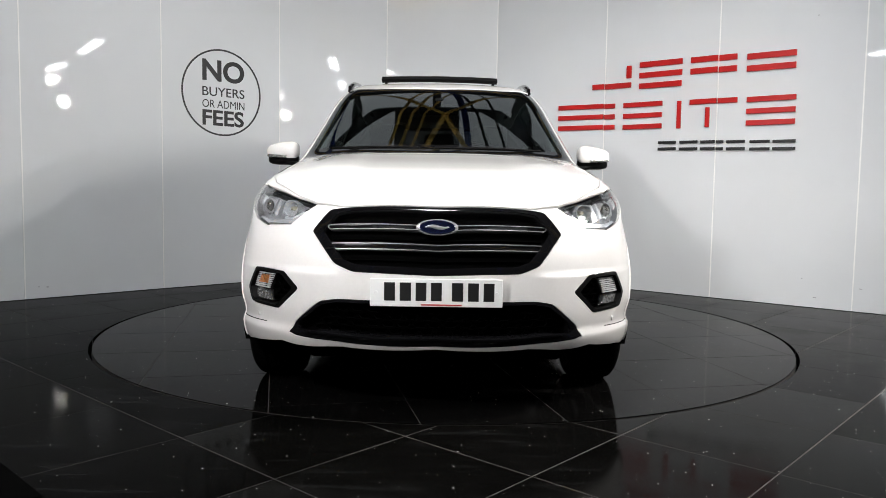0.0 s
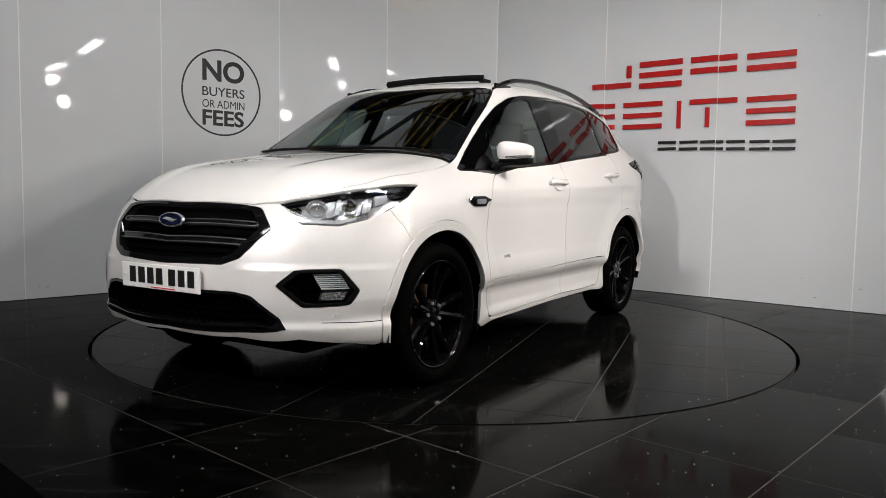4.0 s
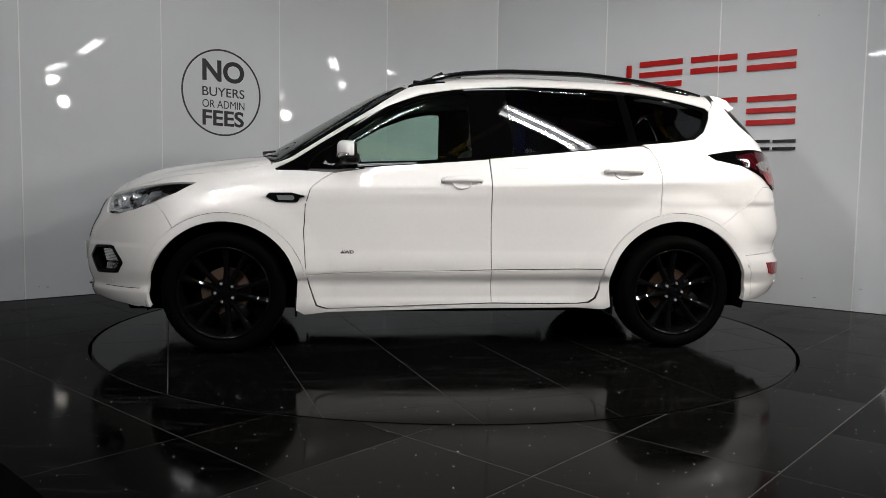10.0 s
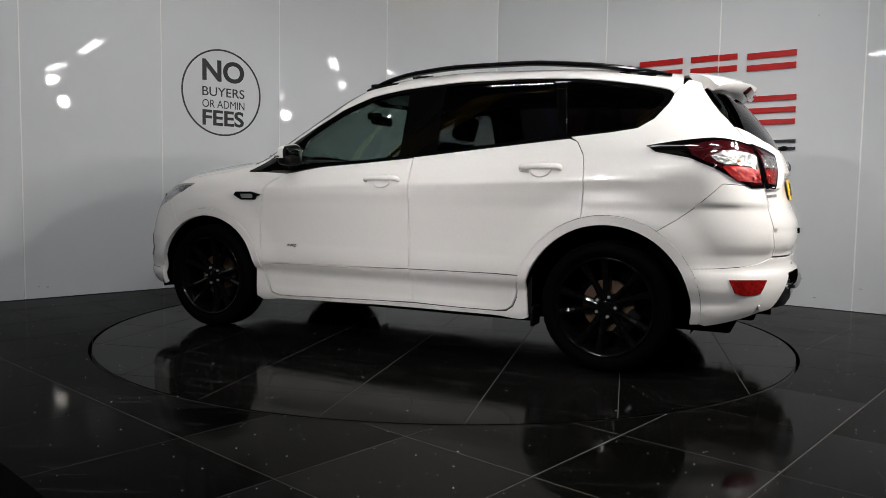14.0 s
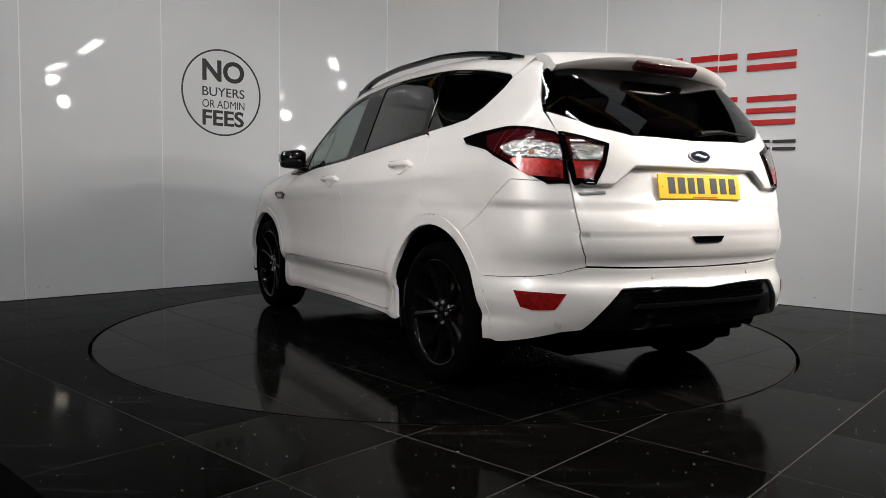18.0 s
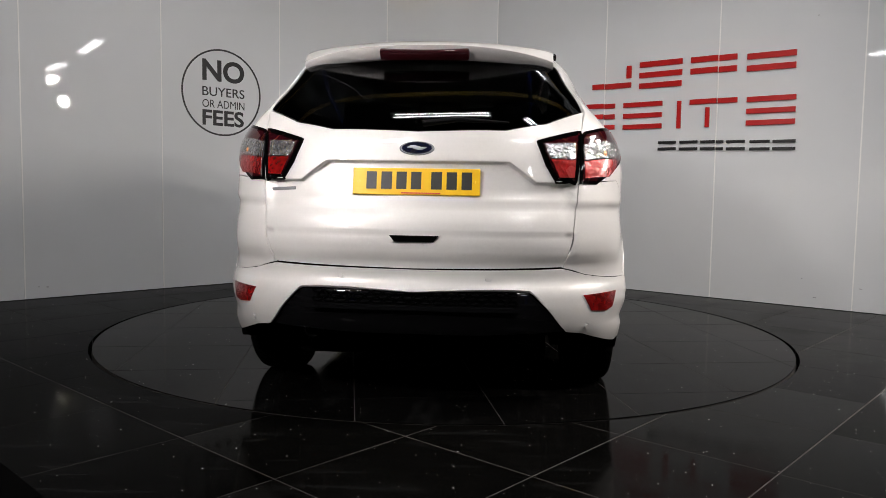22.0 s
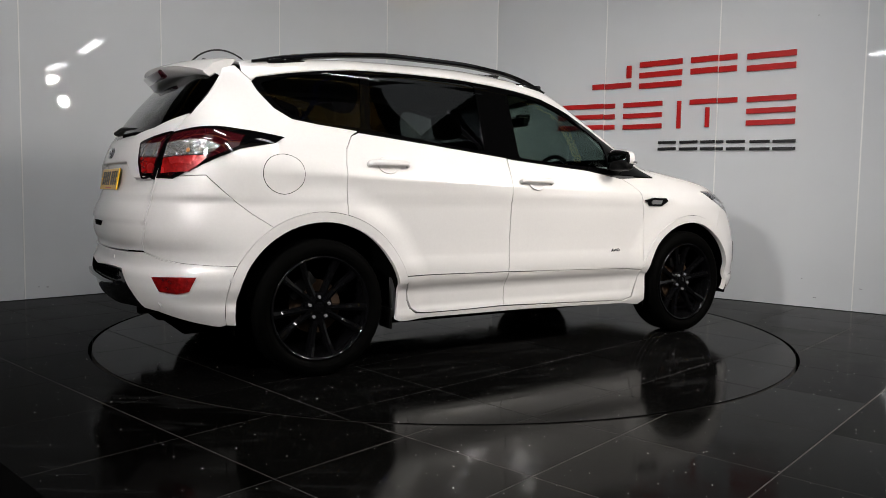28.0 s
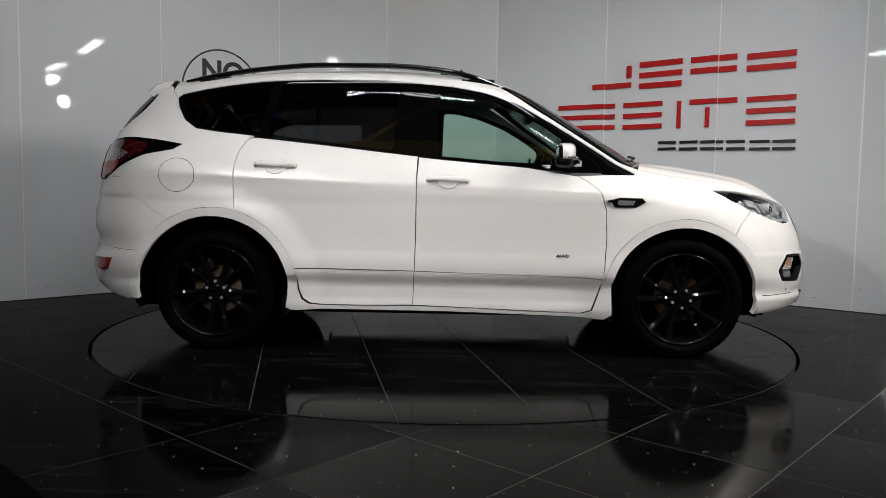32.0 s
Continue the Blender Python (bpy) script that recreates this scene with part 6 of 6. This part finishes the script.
# ---------------------------------------------------------------- wheels
def build_wheel():
    w = new("wheel")
    # the wheel's axle is its own z axis, outward
    bm = bmesh.new()
    R = 0.347
    prof = [(0.262, 0.085), (0.267, 0.098), (0.280, 0.110), (0.304, 0.114), (0.322, 0.110), (0.336, 0.098)]
    lathe(bm, prof, 72)
    lathe(bm, [(0.336, -0.098), (0.322, -0.110), (0.290, -0.116), (0.262, -0.09)], 72)
    lathe(bm, [(0.290, 0.1125), (0.293, 0.1142), (0.296, 0.1143)], 72)
    part("sidewall", bm, RUBBER, w)
    # tread with lateral sipes and rain grooves
    bm = bmesh.new()
    seg = 144
    prof = [(R - 0.011, 0.098), (R - 0.004, 0.088), (R, 0.070), (R, 0.042), (R - 0.008, 0.040), (R - 0.008, 0.032), (R, 0.030), (R, 0.004), (R - 0.008, 0.003), (R - 0.008, -0.003), (R, -0.004),
            (R, -0.030), (R - 0.008, -0.032), (R - 0.008, -0.040), (R, -0.042), (R, -0.070), (R - 0.004, -0.088), (R - 0.011, -0.098)]
    rings = lathe(bm, prof, seg)
    for i, rg in enumerate(rings):
        for k, vtx in enumerate(rg):
            if k % 3 == 0 and abs(prof[i][1]) > 0.03:
                s = (math.hypot(vtx.co.x, vtx.co.y) - 0.0035) / math.hypot(vtx.co.x, vtx.co.y)
                vtx.co.x *= s
                vtx.co.y *= s
    part("tread", bm, RUBBER_TREAD, w, angle=25)
    # alloy rim
    bm = bmesh.new()
    lathe(bm, [(0.266, 0.092), (0.2655, 0.098), (0.263, 0.1025), (0.259, 0.1045), (0.255, 0.1035), (0.251, 0.099), (0.247, 0.088), (0.240, 0.06), (0.232, 0.02), (0.230, -0.09)], 96)
    part("rim", bm, WHEEL_BLACK, w, "gloss black alloy rim")
    for k in range(10):
        pairk = k // 2
        a = 2 * math.pi * pairk / 5 + math.radians(18) + (1 if k % 2 else -1) * math.radians(14)
        a0 = 2 * math.pi * pairk / 5 + math.radians(18) + (1 if k % 2 else -1) * math.radians(12)
        bm = bmesh.new()
        u0, u1 = Vector((math.cos(a0), math.sin(a0), 0)), Vector((math.cos(a), math.sin(a), 0))
        secs = []
        for t in np.linspace(0, 1, 7):
            c = u0.lerp(u1, t).normalized() * (0.045 + 0.203 * t)
            tang = Vector((-c.y, c.x, 0)).normalized()
            hw = 0.021 - 0.006 * math.sin(math.pi * t) + 0.004 * t
            z = 0.066 + 0.026 * t - 0.012 * math.sin(math.pi * t)
            secs.append([bm.verts.new(c - tang * hw + Vector((0, 0, z - 0.030))), bm.verts.new(c - tang * hw * 0.75 + Vector((0, 0, z - 0.004))), bm.verts.new(c + Vector((0, 0, z + 0.003))),
                         bm.verts.new(c + tang * hw * 0.75 + Vector((0, 0, z - 0.004))), bm.verts.new(c + tang * hw + Vector((0, 0, z - 0.030)))])
        for p, q in zip(secs, secs[1:]):
            for i in range(5):
                bm.faces.new((p[i], p[(i + 1) % 5], q[(i + 1) % 5], q[i]))
        bm.faces.new(secs[0][::-1])
        bm.faces.new(secs[-1])
        bmesh.ops.recalc_face_normals(bm, faces=list(bm.faces))
        part("spoke", bm, WHEEL_BLACK, w, angle=20)
    bm = bmesh.new()
    lathe(bm, [(0.078, 0.02), (0.076, 0.055), (0.066, 0.066), (0.036, 0.068), (0.033, 0.060), (0.0001, 0.060)], 40)
    part("hub", bm, WHEEL_BLACK, w)
    bm = bmesh.new()
    lathe(bm, [(0.030, 0.060), (0.029, 0.066), (0.020, 0.069), (0.0001, 0.0695)], 28)
    part("centre_cap", bm, WHEEL_BLACK, w)
    for k in range(5):
        a = 2 * math.pi * k / 5 + math.radians(-18)
        bm = bmesh.new()
        cyl(bm, Matrix.Translation((0.054 * math.cos(a), 0.054 * math.sin(a), 0.070)), 0.0105, 0.009, 0.012, 6)
        part("wheel_nut", bm, BADGE_SILVER, w, "chrome wheel nut")
    bm = bmesh.new()
    cyl(bm, Matrix.Translation((0, 0, -0.002)), 0.138, 0.138, 0.024, 48)
    part("brake_disc", bm, STEEL_BROWN, w, "brown brake disc")
    bm = bmesh.new()
    box(bm, (0.0, 0.14, 0.012), (0.16, 0.07, 0.06), bevel=0.01)
    part("brake_caliper", bm, BLACK_SATIN, w)
    bm = bmesh.new()
    cyl(bm, Matrix.Translation((0, 0, -0.075)), 0.231, 0.231, 0.01, 48)
    part("wheel_back", bm, BLACK_MATT, w)
    return w


wheel = build_wheel()
wheel.parent = car


def wheel_pose(x, s, turn):
    return Matrix.Translation((x, 0.775 * s, 0.347)) @ Matrix.Rotation(-s * math.pi / 2, 4, "X") @ Matrix.Rotation(turn, 4, "Z")


wheel.matrix_basis = wheel_pose(1.345, 1, 0.35)
for x, s, a in ((1.345, -1, 0.1), (-1.345, 1, 0.9), (-1.345, -1, 0.65)):
    copy_thing(wheel, wheel_pose(x, s, a))

# arch liners and mud flaps
for cx, r in ((1.345, 0.425), (-1.345, 0.447)):
    for s in (1, -1):
        bm = bmesh.new()
        n = 28
        ins, outs = [], []
        for k in range(n + 1):
            a = math.radians(-12 + 204 * k / n)
            c = (cx + r * math.cos(a), WHEEL_Z + r * math.sin(a))
            y_out = float(half_width(np.array([c[0]]), np.array([max(c[1], 0.24)]))[0]) - 0.014
            outs.append(bm.verts.new((c[0], y_out * s, c[1])))
            ins.append(bm.verts.new((c[0], 0.58 * s, c[1])))
        for k in range(n):
            bm.faces.new((outs[k], outs[k + 1], ins[k + 1], ins[k]))
        bm.faces.new(ins)
        part("arch_liner", bm, BLACK_MATT, car)
        bm = bmesh.new()
        box(bm, (cx - (0.40 if cx > 0 else -0.40) * (1 if cx > 0 else 1), 0.80 * s, 0.262), (0.014, 0.13, 0.11), bevel=0.004)
        part("mud_flap", bm, BLACK_SATIN, car)

# underbody, engine bay and cabin
bm = bmesh.new()
box(bm, (0.0, 0, 0.275), (1.86, 1.62, 0.10), bevel=0.02)
box(bm, (0.0, 0, 0.27), (3.9, 1.10, 0.12), bevel=0.02)
box(bm, (1.92, 0, 0.36), (0.28, 1.0, 0.12), bevel=0.02)
box(bm, (-1.93, 0, 0.36), (0.26, 1.0, 0.16), bevel=0.02)
part("underbody", bm, BLACK_MATT, car)
bm = bmesh.new()
box(bm, (1.48, 0, 0.58), (1.06, 1.14, 0.56), bevel=0.03)
part("engine_bay", bm, BLACK_MATT, car)
bm = bmesh.new()
box(bm, (-1.66, 0, 0.62), (0.70, 1.14, 0.60), bevel=0.03)
part("boot_tub", bm, BLACK_MATT, car)
for s in (1, -1):
    bm = bmesh.new()
    box(bm, (-0.02, 0.80 * s, 0.66), (1.80, 0.05, 0.80), bevel=0.015)
    part("door_card", bm, TRIM_GREY, car)
    bm = bmesh.new()
    box(bm, (-1.50, 0.68 * s, 0.98), (0.56, 0.04, 0.40), bevel=0.015)
    part("side_trim", bm, TRIM_GREY, car)
bm = bmesh.new()
box(bm, (0.88, 0, 0.98), (0.52, 1.46, 0.22), bevel=0.06)
box(bm, (0.72, 0.36, 1.09), (0.24, 0.40, 0.10), bevel=0.04)
part("dashboard", bm, TRIM_GREY, car, "dark dashboard")
bm = bmesh.new()
lathe(bm, [(0.185 + 0.014 * math.cos(a), 0.014 * math.sin(a)) for a in np.linspace(0, 2 * math.pi, 9)[:-1]], 36,
      Matrix.Translation((0.50, -0.37, 1.02)) @ Matrix.Rotation(math.radians(-65), 4, "Y"), close=True)
box(bm, (0.52, -0.37, 1.015), (0.05, 0.12, 0.10), bevel=0.02)
box(bm, (0.515, -0.37, 1.02), (0.02, 0.36, 0.025), bevel=0.006)
part("steering_wheel", bm, BLACK_SATIN, car, "black steering wheel")
for x, y, back in ((0.02, 0.37, 1), (0.02, -0.37, 1), (-0.82, 0.40, 0), (-0.82, -0.40, 0), (-0.82, 0.0, 0)):
    st = new("seat")
    st.parent = car
    st["label"] = "dark fabric seat"
    wdt = 0.48 if back else 0.40
    bm = bmesh.new()
    box(bm, (x + 0.10, y, 0.62), (0.50, wdt, 0.16), bevel=0.05)
    part("cushion", bm, SEAT, st)
    bm = bmesh.new()
    m = Matrix.Translation((x - 0.16, y, 0.66)) @ Matrix.Rotation(math.radians(-14), 4, "Y")
    box(bm, (0, 0, 0.30), (0.13, wdt, 0.60), m, bevel=0.05)
    part("backrest", bm, SEAT, st)
    bm = bmesh.new()
    box(bm, (0.0, 0, 0.70), (0.085, 0.25, 0.16), m, bevel=0.035)
    part("headrest", bm, SEAT, st)
    for sy in (-0.06, 0.06):
        bm = bmesh.new()
        cyl(bm, m @ Matrix.Translation((0, sy, 0.61)), 0.006, 0.006, 0.08, 8)
        part("headrest_post", bm, SILVER, st)
bm = bmesh.new()
box(bm, (0.52, 0.0, 1.44), (0.05, 0.24, 0.065), bevel=0.015)
box(bm, (0.58, 0.0, 1.475), (0.10, 0.05, 0.05), bevel=0.01)
part("rear_view_mirror", bm, BLACK_SATIN, car, "black rear-view mirror")
v, f, l = skin("top", both([(-1.66, 0, 1.60), (-1.62, 0.50, 1.58), (-0.4, 0.55, 1.6), (0.2, 0.53, 1.57), (0.33, 0, 1.6)]), grid=0.1, off=-0.045, thick=0.01)
mesh_object("headliner", v, f, HEADLINER, car, "", True, l)


# ---------------------------------------------------------------- what moves
def motions():
    turn = []
    deck = []
    for t, a in TURN:
        r = Matrix.Rotation(math.radians(a), 4, "Z")
        turn.append((t, r @ Matrix.Translation((-PIVOT[0], -PIVOT[1], 0))))
        deck.append((t, r))
    walk(car, turn)
    walk(table, deck)


motions()
